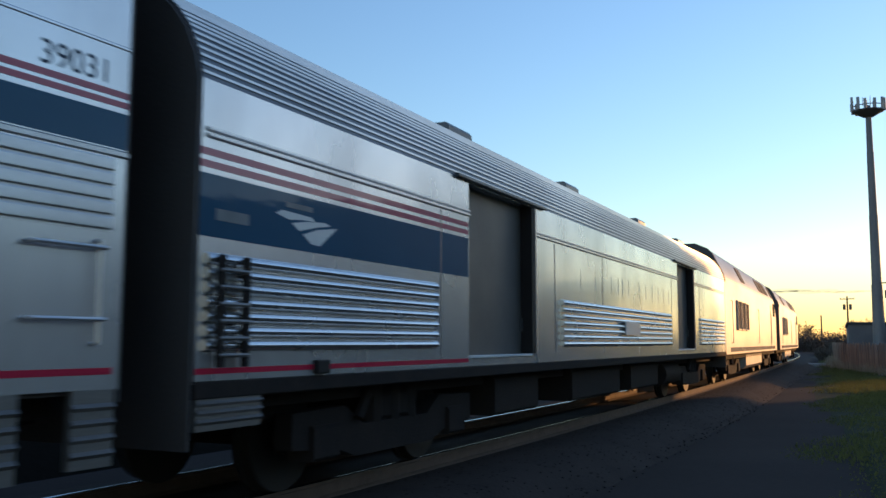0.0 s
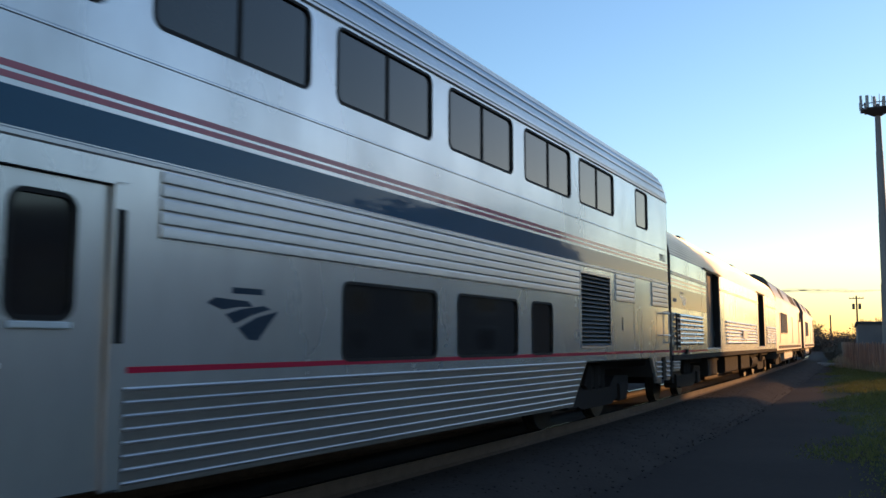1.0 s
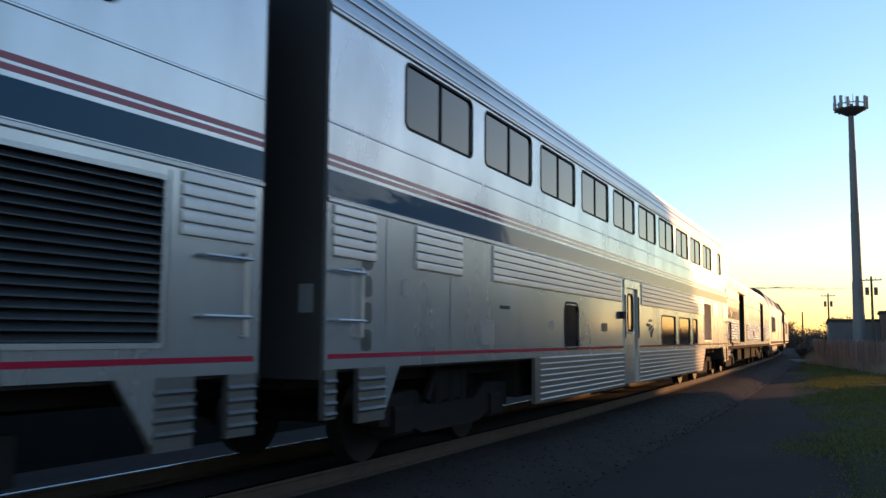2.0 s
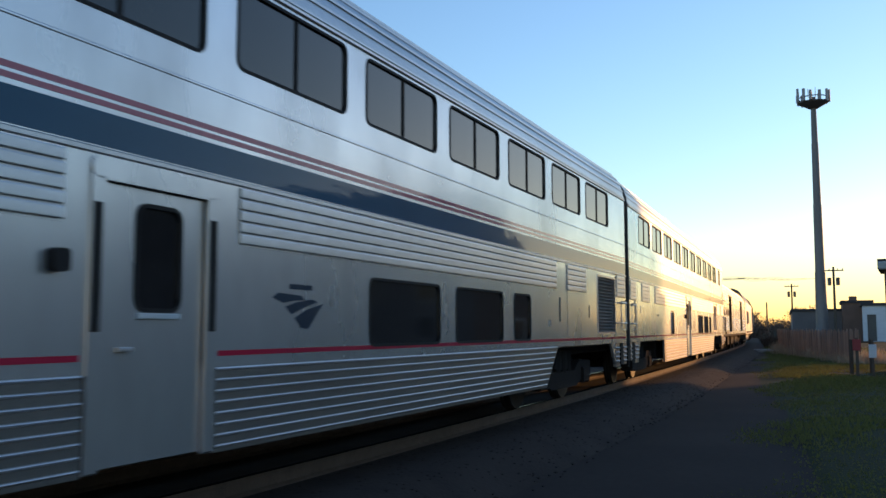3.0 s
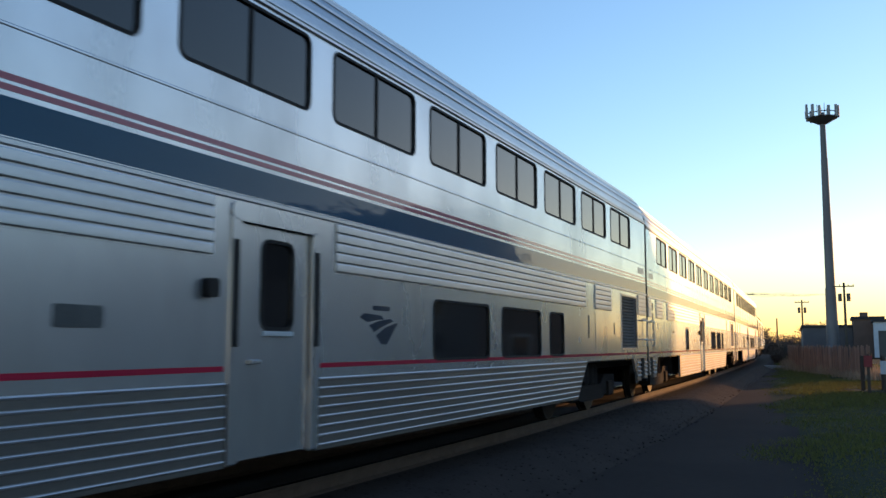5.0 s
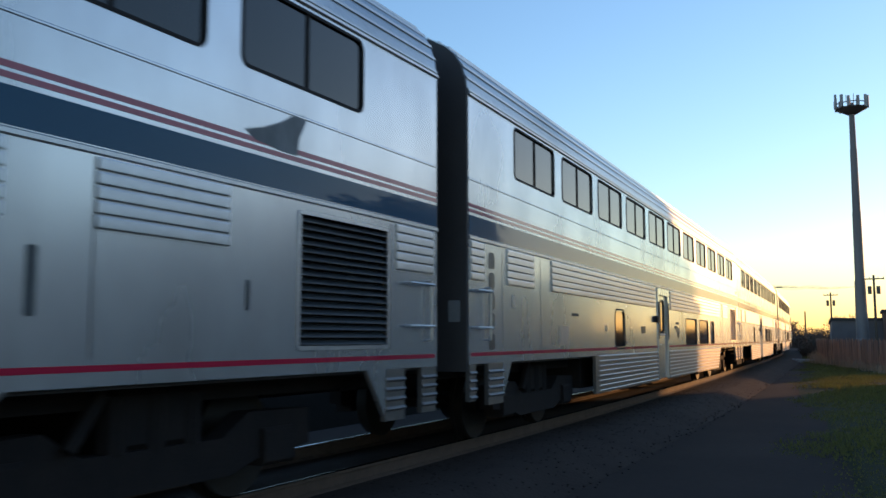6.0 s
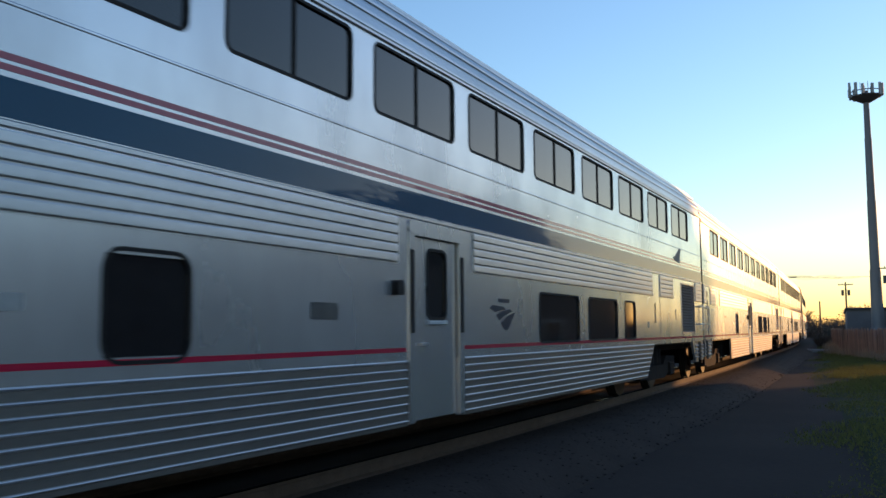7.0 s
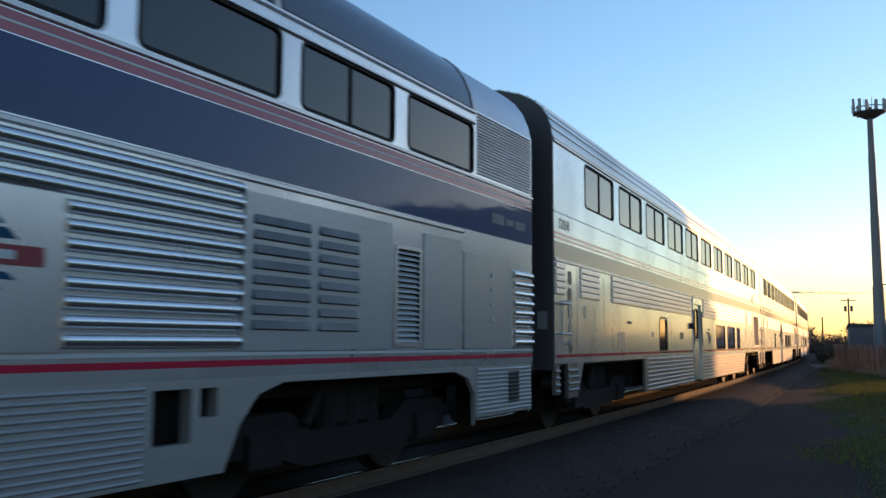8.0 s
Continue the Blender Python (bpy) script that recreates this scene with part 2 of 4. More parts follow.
def skin(s, x0, x1, z0, z1, holes, y, depth):
    """A flat side sheet at y with rectangular openings whose reveals go in by depth."""
    xs = sorted({x0, x1, *[min(max(h[i], x0), x1) for h in holes for i in (0, 1)]})
    zs = sorted({z0, z1, *[min(max(h[i], z0), z1) for h in holes for i in (2, 3)]})

    def gap(i, j):
        if not (0 <= i < len(xs) - 1 and 0 <= j < len(zs) - 1):
            return True
        cx, cz = (xs[i] + xs[i + 1]) / 2, (zs[j] + zs[j + 1]) / 2
        return any(h[0] < cx < h[1] and h[2] < cz < h[3] for h in holes)

    for i in range(len(xs) - 1):
        for j in range(len(zs) - 1):
            if gap(i, j):
                continue
            a, b, c, d = xs[i], xs[i + 1], zs[j], zs[j + 1]
            s.add([(a, y, c), (b, y, c), (b, y, d), (a, y, d)], [(0, 1, 2, 3)])
            for di, dj, p, q in ((-1, 0, (a, c), (a, d)), (1, 0, (b, c), (b, d)), (0, -1, (a, c), (b, c)), (0, 1, (a, d), (b, d))):
                if gap(i + di, j + dj):
                    s.add([(p[0], y, p[1]), (q[0], y, q[1]), (q[0], y + depth, q[1]), (p[0], y + depth, p[1])], [(0, 1, 2, 3)])
    return s


def ribs(s, x0, x1, z0, z1, n, y, depth, fill=0.6):
    """One pressed sheet with n rounded ribs that run along x and stand proud of y."""
    step = (z1 - z0) / n
    h = step * fill
    ring = [(y + 0.004, z0)]
    for i in range(n):
        c = z0 + step * (i + 0.5)
        ring += [(y - 0.002 - depth * math.sin(math.pi * k / 6), c - h / 2 * math.cos(math.pi * k / 6)) for k in range(7)]
    ring.append((y + 0.004, z1))
    return s.prism(ring, x0, x1)


def broad_ribs(s, x0, x1, z0, z1, n, y, depth):
    """A pressed sheet of n broad, gently crowned ribs parted by narrow undercut grooves."""
    step = (z1 - z0) / n
    ring = [(y + 0.004, z0)]
    for i in range(n):
        z = z0 + step * i
        for k, d in ((0.0, 0.0), (0.11, 0.0), (0.13, 0.90), (0.20, 1.0), (0.55, 0.99), (0.84, 0.93), (0.94, 0.74), (0.98, 0.0)):
            ring.append((y - 0.002 - depth * d, z + step * k))
    ring.append((y + 0.004, z1))
    return s.prism(ring, x0, x1)


def writing(text, x, z, y, size, mat, parent, name="car_number"):
    """Raised letters on a car's near side, from x (towards the rear) on."""
    cu = bpy.data.curves.new(name, "FONT")
    cu.body, cu.size, cu.extrude = text, size, 0.001
    tmp = bpy.data.objects.new(name, cu)
    me = bpy.data.meshes.new_from_object(tmp)
    me.materials.clear()
    me.materials.append(mat)
    bpy.data.objects.remove(tmp)
    ob = new(name, me)
    ob.parent = parent
    ob.matrix_basis = pose(x, y, z, 90, 0, 0)
    return ob


# ---- the line: where the track runs ----
STEP = 0.25
_u = np.arange(-200, 420, STEP)


def heading(u):
    u = np.asarray(u, float)
    c = np.clip(u, 0, 100)
    return HEADING - (BEND[0] * c + BEND[1] * c**2 + BEND[2] * c**3) - 0.0012 * np.clip(u - 100, 0, None)


_h = heading(_u + STEP / 2)
_x = np.concatenate([[0], np.cumsum(np.sin(_h) * STEP)])[:-1]
_y = np.concatenate([[0], np.cumsum(np.cos(_h) * STEP)])[:-1]
_x -= np.interp(0, _u, _x) + math.cos(HEADING) * FACE
_y -= np.interp(0, _u, _y) - math.sin(HEADING) * FACE
HALF = 1.555  # from a car's near side to the middle of the track


def on_track(u, off=HALF):
    """The plan place u metres along, off metres to the left of the line of the cars' near sides."""
    h = heading(u)
    return np.interp(u, _u, _x) - np.cos(h) * off, np.interp(u, _u, _y) + np.sin(h) * off


def car_pose(u_mid, length):
    """The pose of a car whose middle is at u_mid: the best straight line through its stretch of track."""
    us = u_mid + np.linspace(-length / 2, length / 2, 15)
    x, y = on_track(us)
    h = float(heading(us).mean())
    return pose(float(x.mean()), float(y.mean()), 0, 0, 0, 90 - math.degrees(h))


# ---- rolling stock ----
ROOF_TWO = [(0.0, 4.10), (0.025, 4.28), (0.08, 4.46), (0.17, 4.60), (0.28, 4.70), (0.46, 4.80), (0.75, 4.89), (1.15, 4.955), (1.555, 4.98)]
ROOF_LOW = [(0.0, 3.10), (0.04, 3.28), (0.13, 3.48), (0.26, 3.65), (0.44, 3.80), (0.70, 3.93), (1.00, 4.02), (1.30, 4.07), (1.555, 4.085)]


def arch(points, lift=0.0):
    """A roof's ring of (y, z) from the near side over the crown to the far side."""
    near = [(-HALF + w, z + lift) for w, z in points]
    return near + [(-y, z) for y, z in near[-2::-1]]


def car_root(name, label, category, group=""):
    return tagged(new(name), label, category, group)


def roof_beads(root, points, x0, x1, count, size, mat, span=0.62):
    """Fine raised ribs along a roof's near shoulder."""
    along = np.cumsum([0] + [math.hypot(b[0] - a[0], b[1] - a[1]) for a, b in zip(points, points[1:])])
    for d in np.linspace(0.05, float(along[-1]) * span, count):
        w, z = float(np.interp(d, along, [p[0] for p in points])), float(np.interp(d, along, [p[1] for p in points]))
        y = -HALF + w
        Shape().prism([(y + size, z - size * 0.2), (y - size, z - size), (y - size * 0.9, z + size * 0.7), (y + size * 0.3, z + size)], x0, x1).make("roof_rib", mat, root, smooth=0)


def truck(root, x, wheelbase=2.6):
    """A passenger truck: side frames, springs, wheels and axles."""
    s = Shape()
    e = wheelbase / 2
    for y in (-1.13, 1.13):
        s.slab([(x - e - 0.45, 0.42), (x - e - 0.45, 0.72), (x - e + 0.35, 0.74), (x - 0.65, 0.56), (x + 0.65, 0.56), (x + e - 0.35, 0.74), (x + e + 0.45, 0.72), (x + e + 0.45, 0.42),
                (x + e - 0.25, 0.36), (x + 0.75, 0.27), (x - 0.75, 0.27), (x - e + 0.25, 0.36)], y - 0.09, y + 0.09)
        for k in (-1, 1):
            s.box(x + k * e - 0.2, x + k * e + 0.2, y - 0.14, y + 0.14, 0.3, 0.6, 0.03)
        for k in (-0.35, 0.0, 0.35):
            s.tube((x + k, y, 0.55), (x + k, y, 0.93), 0.11, n=8)
        s.tube((x - 0.8, y * 1.12, 0.62), (x - 0.55, y * 1.12, 0.96), 0.05, n=6)
    s.box(x - 0.35, x + 0.35, -1.2, 1.2, 0.55, 0.98, 0.05)
    s.make("truck_frame", DARK, root, "black cast truck frame")
    for k in (-e, e):
        a = Shape().tube((x + k, -0.7, 0.457), (x + k, 0.7, 0.457), 0.08, n=8)
        a.make("axle", DARK, root)
        for y in (-0.72, 0.72):
            w = Shape().tube((x + k, y - 0.065, 0.457), (x + k, y + 0.065, 0.457), 0.457, n=28)
            o = math.copysign(0.05, y)
            w.tube((x + k, y - o, 0.457), (x + k, y - 2 * o, 0.457), 0.485, n=28)
            w.tube((x + k, y + o, 0.457), (x + k, y + o * 2.4, 0.457), 0.14, n=12)
            w.make("wheel", WHEEL, root)


def window(root, x0, x1, z0, z1, split=True, r=0.07, y=-HALF, w=0.028, glass=GLASS):
    """A fixed pane set back in the side, with its rubber frame and divider."""
    pane = Shape().slab([(x0 - 0.02, z0 - 0.02), (x1 + 0.02, z0 - 0.02), (x1 + 0.02, z1 + 0.02), (x0 - 0.02, z1 + 0.02)], y + 0.018, y + 0.03)
    ob = pane.make("window", glass, root, smooth=0)
    frame_ring(Shape(), x0, x1, z0, z1, w, r, y + 0.03, y - 0.006).make("window_gasket", RUBBER, ob)
    if split:
        c = (x0 + x1) / 2
        Shape().box(c - 0.016, c + 0.016, y + 0.004, y + 0.02, z0, z1).make("divider", RUBBER, ob)
    return ob


def louvre(root, x0, x1, z0, z1, n, y=-HALF, mat=LOUVRE, border=RIBBED):
    back = Shape().slab([(x0, z0), (x1, z0), (x1, z1), (x0, z1)], y + 0.055, y + 0.07)
    ob = back.make("louvre", RUBBER, root, "dark slatted air intake", smooth=0)
    step = (z1 - z0) / n
    for i in range(n):
        z = z0 + step * i
        Shape().prism([(y - 0.004, z + step * 0.10), (y - 0.004, z + step * 0.22), (y + 0.05, z + step * 0.98), (y + 0.05, z + step * 0.86)], x0, x1).make("slat", mat, ob, smooth=0)
    frame_ring(Shape(), x0, x1, z0, z1, 0.035, 0.01, y + 0.05, y - 0.01).make("louvre_frame", border, ob)
    return ob


def swoosh(root, x0, x1, z0, z1, mat, y=-HALF - 0.003):
    """A plain three-blade mark."""
    s = Shape()
    w, h = x1 - x0, z1 - z0
    for blade in ([(0.0, 0.86), (0.10, 1.0), (0.55, 0.95), (0.62, 0.82), (0.42, 0.80), (0.20, 0.72)],
                  [(0.24, 0.62), (0.46, 0.76), (0.78, 0.86), (0.88, 0.78), (0.62, 0.62), (0.36, 0.40)],
                  [(0.42, 0.30), (0.66, 0.56), (1.0, 0.74), (0.86, 0.40), (0.70, 0.0), (0.56, 0.02)]):
        s.slab([(x0 + w * a, z0 + h * b) for a, b in blade], y, y + 0.004)
    s.make("emblem", mat, root, "plain three-blade emblem", smooth=0)


def handrail(root, a, b, out=0.06):
    a, b = Vector(a), Vector(b)
    o = Vector((0, -out, 0))
    s = Shape().tube(a + o, b + o, 0.014, n=6)
    s.tube(a, a + o, 0.012, n=6).tube(b, b + o, 0.012, n=6)
    s.make("handrail", RIBBED, root)


def stripe(root, name, mat, x0, x1, z0, z1, y=-HALF, gaps=()):
    """A painted band on a side, 3 mm proud, broken at the gaps."""
    s = Shape()
    edges = [x0]
    for a, b in sorted(gaps):
        edges += [a, b]
    edges.append(x1)
    for a, b in zip(edges[::2], edges[1::2]):
        if b > a:
            s.box(a, b, y - 0.003, y + 0.002, z0, z1)
    return s.make(name, mat, root, smooth=0)


def two_level_car(kind, label):
    """A two-level stainless car; lengths p are measured back from its front end."""
    LEN = 25.19
    F = LEN / 2
    root = car_root("passenger_car", label, "train car", "two-level passenger cars")

    def P(a, b):  # a span by p, as x from small to large
        return F - b, F - a

    def Q(a, b):  # the same for spans read off a bowed side
        return P(*[p - 0.26 * math.sin(math.pi * p / LEN) for p in (a, b)])

    Y = -HALF
    if kind == "coach":
        uppers = [(1.46 + 2.058 * i, 3.10 + 2.058 * i, True) for i in range(11)]
        vent, mid = (1.00, 2.36), [(0.10, 0.87), (3.33, 4.55), (5.2, 13.6), (15.3, 22.32), (23.07, 24.04), (24.77, 25.15)]
    else:
        uppers = [(1.43, 2.17, False)] + [(3.505 + 2.070 * i, 5.155 + 2.070 * i, True) for i in range(10)]
        vent, mid = (3.79, 5.19), [(0.10, 1.3), (2.5, 3.6), (5.45, 13.6), (15.3, 21.6), (22.5, 23.6), (24.4, 25.1)]
    lowers = [(6.35, 7.04, False), (7.53, 9.10, False), (9.60, 11.24, False)]
    small = (17.85, 18.56, False)
    door = (13.73, 14.73)
    WB, WT, LB, LT = 3.380, 4.018, 1.17, 1.805
    holes = [(*P(a, b), WB, WT) for a, b, _ in uppers] + [(*P(a, b), LB, LT) for a, b, _ in lowers + [small]]
    holes += [(*P(*vent), 1.255, 2.325), (*P(*door), 0.9, 2.28)]
    # body core, roof, ends, near side sheet
    Shape().box(-F + 0.02, F - 0.02, Y + 0.075, HALF, 1.0, 4.12).make("body_core", ENDS, root, smooth=0)
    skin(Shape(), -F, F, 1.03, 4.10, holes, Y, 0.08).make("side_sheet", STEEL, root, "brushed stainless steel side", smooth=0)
    Shape().prism(arch(ROOF_TWO), -F, F).make("roof", ROOF, root, "dull ribbed steel roof")
    roof_beads(root, ROOF_TWO, -F, F, 9, 0.016, ROOF)
    for k, n in ((-1, "end_wall"), (1, "end_wall")):
        s = Shape().prism(arch(ROOF_TWO, -0.02)[::1] + [(HALF - 0.01, 0.95), (-HALF + 0.01, 0.95)], k * F - 0.02 + 0.025 * k, k * F + 0.025 * k)
        # the gap's shade is put into this wall's colour
        s.make(n, ENDS, root, "end wall painted dark for the shade between cars", smooth=0)
        Shape().box(k * F + 0.03 * k - 0.02, k * F + 0.03 * k + 0.02, -HALF + 0.09, -HALF + 0.23, 1.50, 1.74, 0.01).make("cable_box", GREY, root, "small grey box on the end wall")
        d = Shape().box(min(k * F, k * (F + 0.34)), max(k * F, k * (F + 0.34)), -0.62, 0.62, 2.45, 4.55, 0.08)
        d.make("diaphragm", RUBBER, root, "black rubber gangway bellows")
        Shape().box(min(k * (F - 1.0), k * (F + 0.36)), max(k * (F - 1.0), k * (F + 0.36)), -0.12, 0.12, 0.72, 0.98, 0.03).make("coupler", DARK, root)
    # beads and stripes
    Shape().prism([(Y, 3.105), (Y - 0.006, 3.112), (Y - 0.006, 3.124), (Y, 3.131)], -F, F).make("side_bead", STEEL, root)
    Shape().prism([(Y, 2.425), (Y - 0.02, 2.435), (Y - 0.02, 2.462), (Y, 2.475)], -F, F).make("belt_moulding", RIBBED, root)
    Shape().prism([(Y, 4.075), (Y - 0.025, 4.085), (Y - 0.025, 4.11), (Y, 4.125)], -F, F).make("drip_rail", RIBBED, root)
    stripe(root, "blue_band", BLUE, -F, F, 2.482, 2.705)
    stripe(root, "upper_red_line", PINK, -F, F, 2.80, 2.84)
    stripe(root, "lower_red_line", PINK, -F, F, 2.74, 2.778)
    dg = [P(door[0] - 0.16, door[1] + 0.16)]
    stripe(root, "sill_red_line", RED, -F + 0.05, F - 0.05, 1.118, 1.158, gaps=dg)
    for a, b in mid:
        broad_ribs(Shape(), *Q(a, b), 1.97, 2.42, 5, Y, 0.018).make("fluting", RIBBED, root, "horizontal steel fluting", smooth=7)
    for a, b, sp in uppers:
        window(root, *P(a, b), WB, WT, sp)
    for a, b, sp in lowers:
        window(root, *P(a, b), LB, LT, sp)
    window(root, *P(*small[:2]), LB - 0.02, LT + 0.02, False, 0.12)
    louvre(root, *P(*vent), 1.255, 2.325, 17)
    # side door with frame, window and rails
    x0, x1 = P(*door)
    d = Shape()
    skin(d, x0 + 0.01, x1 - 0.01, 0.44, 2.26, [(x0 + 0.34, x0 + 0.74, 1.46, 2.14)], Y + 0.025, 0.03)
    d.box(x0 + 0.01, x1 - 0.01, Y + 0.055, Y + 0.09, 0.44, 2.26)
    dd = d.make("side_door", STEEL, root, "closed steel side door")
    Shape().slab([(x0 + 0.32, 1.44), (x0 + 0.76, 1.44), (x0 + 0.76, 2.16), (x0 + 0.32, 2.16)], Y + 0.04, Y + 0.05).make("door_pane", GLASS, dd, smooth=0)
    frame_ring(Shape(), x0 + 0.34, x0 + 0.74, 1.46, 2.14, 0.03, 0.07, Y + 0.04, Y + 0.015).make("pane_gasket", RUBBER, dd)
    Shape().box(x0 + 0.34, x0 + 0.74, Y + 0.0, Y + 0.03, 1.385, 1.425, 0.006).make("pane_sill", LIGHT, dd, "pale sill under the pane")
    Shape().box(x0 + 0.16, x0 + 0.28, Y - 0.015, Y + 0.03, 1.17, 1.20, 0.006).make("door_handle", RIBBED, dd)
    fr = Shape()
    for a, b in ((x0 - 0.11, x0), (x1, x1 + 0.11)):
        fr.box(a, b, Y - 0.02, Y + 0.04, 0.42, 2.30, 0.012)
    fr.slab(round_ring(x0 - 0.11, x1 + 0.11, 2.27, 2.42, 0.06), Y - 0.02, Y + 0.04)
    fr.make("door_frame", STEEL, root)
    for xx in (x0 - 0.06, x1 + 0.06):
        Shape().box(xx - 0.032, xx + 0.032, Y - 0.030, Y - 0.015, 1.30, 2.12, 0.008).make("grab_slot", RUBBER, root)
    # signs and small fittings
    a, b = Q(16.3, 16.68)
    Shape().slab(round_ring(a, b, 1.42, 1.56, 0.02), Y - 0.006, Y).make("destination_plate", LOUVRE, root, "small dark plate")
    a, b = Q(15.28, 15.40)
    Shape().slab(round_ring(a, b, 1.66, 1.80, 0.03), Y - 0.07, Y).make("marker_light", RUBBER, root, "small black marker lamp")
    swoosh(root, *Q(12.38, 13.15), 1.32, 1.62, LOGO)
    for p in (12.3, 20.9):
        a, b = P(p, p + 0.34)
        Shape().slab([(a, 1.655), (b, 1.655), (b, 1.70), (a, 1.70)], Y - 0.003, Y + 0.002).make("lettering_bar", LOGO, root, smooth=0)
    for p0, p1 in ((4.40, 4.43) if kind == "coach" else (2.42, 2.45), (0.93, 0.96), (22.7, 22.72), (24.15, 24.17)):
        a, b = P(p0, p1)
        Shape().box(a + 0.01, b - 0.005, Y - 0.003, Y + 0.002, 1.2, 2.40).make("panel_seam", SKIRT, root, smooth=0)
    for p0, p1 in ((0.16, 0.66), (24.62, 25.08)):
        a, b = P(p0, p1)
        for z in (1.44, 1.86):
            handrail(root, (a, Y, z), (b, Y, z))
    for p in (0.20, 24.66):
        xx = P(p, p)[0]
        handrail(root, (xx, Y, 1.30), (xx, Y, 1.90), 0.05)
    for p, w, z0, z1 in ((2.97, 0.05, 1.52, 1.75), (4.80, 0.07, 1.44, 1.84)) if kind == "coach" else ((3.10, 0.05, 1.50, 1.72),):
        a, b = P(p, p + w)
        Shape().slab(round_ring(a, b, z0, z1, 0.02), Y - 0.005, Y).make("latch_slot", LOUVRE, root, "narrow dark latch slot")
    for p0, p1 in ((1.02, 1.34), (24.15, 23.86)):
        Shape().slab([(F - p0, 0.60), (F - p0, 1.03), (F - p1, 1.03)], Y, Y + 0.05).make("skirt_gusset", STEEL, root, smooth=0)
    for p, w, z0, z1 in ((21.55, 0.40, 1.22, 1.50), (5.52, 0.10, 1.36, 1.46), (19.3, 0.16, 1.44, 1.54), (23.75, 0.12, 1.70, 1.86)):
        a, b = Q(p, p + w)
        Shape().slab(round_ring(a, b, z0, z1, 0.02), Y - 0.005, Y).make("service_hatch", GREY, root, "small grey service hatch")
    a, b = P(24.42, 24.60)
    # flat plates; the recess shade is only in their dark colour
    for i in range(5):
        z = 1.18 + 0.24 * i
        Shape().slab(round_ring(a, b, z, z + 0.19, 0.05), Y - 0.004, Y + 0.001).make("step_recess", LOUVRE, root, "flat dark plate painted as a shaded step recess")
    # skirt between the trucks and steps at the ends
    sk = Shape()
    fa, fb, ra = F - 4.95, F - 5.58, F - 19.93
    dx0, dx1 = x0 - 0.12, x1 + 0.12
    sk.slab([(dx1, 0.41), (fb, 0.41), (fa, 1.03), (dx1, 1.03)], Y, Y + 0.05)
    sk.slab([(ra, 0.41), (dx0, 0.41), (dx0, 1.03), (ra, 1.03)], Y, Y + 0.05)
    sk.make("skirt", SKIRT, root, "grimy fluted lower skirt", smooth=0)
    for i in range(8):
        z = 0.455 + 0.081 * i
        end = fb + (fa - fb) * (z - 0.41) / 0.62
        for a, b in ((ra + 0.22, dx0 - 0.02), (dx1 + 0.02, end - 0.06)):
            Shape().prism([(Y, z - 0.012), (Y - 0.014, z - 0.004), (Y - 0.017, z + 0.002), (Y - 0.013, z + 0.008), (Y, z + 0.012)], a, b).make("skirt_rib", RIBBED, root)
    for a, b, lo in ((0.02, 0.32, 0.58), (0.66, 1.02, 0.55), (24.15, 24.63, 0.55), (25.0, 25.18, 0.62)):
        c, d2 = P(a, b)
        ring = [(Y + 0.05, lo), (Y, lo)]
        for z in (0.66, 0.75, 0.84, 0.93):
            ring += [(Y, z - 0.022), (Y - 0.024, z), (Y, z + 0.022)]
        Shape().prism(ring + [(Y, 1.03), (Y + 0.05, 1.03)], c, d2).make("end_step", SKIRT, root, "ribbed end skirt beside a step well", smooth=0)
    Shape().box(F - 20.0, F - 5.8, Y + 0.25, HALF - 0.05, 0.5, 1.0).make("equipment_box", DARK, root)
    Shape().box(-F + 0.1, F - 0.1, -1.1, 1.1, 0.85, 1.02).make("underframe", DARK, root)
    truck(root, F - 3.5)
    truck(root, F - 21.9)
    return root


def baggage_car():
    LEN = 22.0
    F = LEN / 2
    root = car_root("baggage_car", "fluted stainless baggage car with open side doors", "train car")

    def P(a, b):  # from the rear end, forward
        return -F + a, -F + b

    Y = -HALF
    d1, d2 = P(4.30, 6.36), P(15.4, 17.3)
    doors = [(*d1, 1.16, 3.07), (*d2, 1.16, 3.07)]
    Shape().box(-F + 0.02, F - 0.02, Y + 0.3, HALF, 1.0, 3.12).make("body_core", DOORWAY, root, smooth=0)
    s = skin(Shape(), -F, F, 1.03, 3.10, doors, Y, 0.3)
    s.make("side_sheet", STEEL, root, "polished stainless steel side", smooth=0)
    for a, b in (d1, d2):
        lv = Shape().slab([(a - 0.02, 1.14), (b + 0.02, 1.14), (b + 0.02, 3.09), (a - 0.02, 3.09)], Y + 0.15, Y + 0.19)
        ob = lv.make("sliding_door", DOORWAY, root, "recessed brown sliding door", smooth=0)
        Shape().box(b - 0.16, b - 0.11, Y + 0.12, Y + 0.16, 1.45, 1.62).make("door_latch", LOUVRE, ob)
        Shape().box(a - 0.35, b + 0.35, Y - 0.05, Y + 0.01, 3.085, 3.13, 0.01).make("door_track", LOUVRE, root)
        Shape().box(b - 0.13, b - 0.01, Y - 0.015, Y + 0.14, 1.17, 3.06, 0.01).make("door_seal", RUBBER, root, "black rubber door seal")
        Shape().box(b, b + 0.05, Y - 0.02, Y + 0.02, 1.16, 3.07, 0.008).make("door_jamb", RIBBED, root)
        Shape().box(a + 0.02, b - 0.14, Y - 0.02, Y + 0.14, 1.135, 1.165, 0.006).make("door_threshold", LIGHT, root, "pale worn threshold")
    Shape().prism(arch(ROOF_LOW), -F, F).make("roof", ROOFDARK, root, "corrugated dark steel roof")
    roof_beads(root, ROOF_LOW, -F, F, 18, 0.011, ROOF, 0.55)
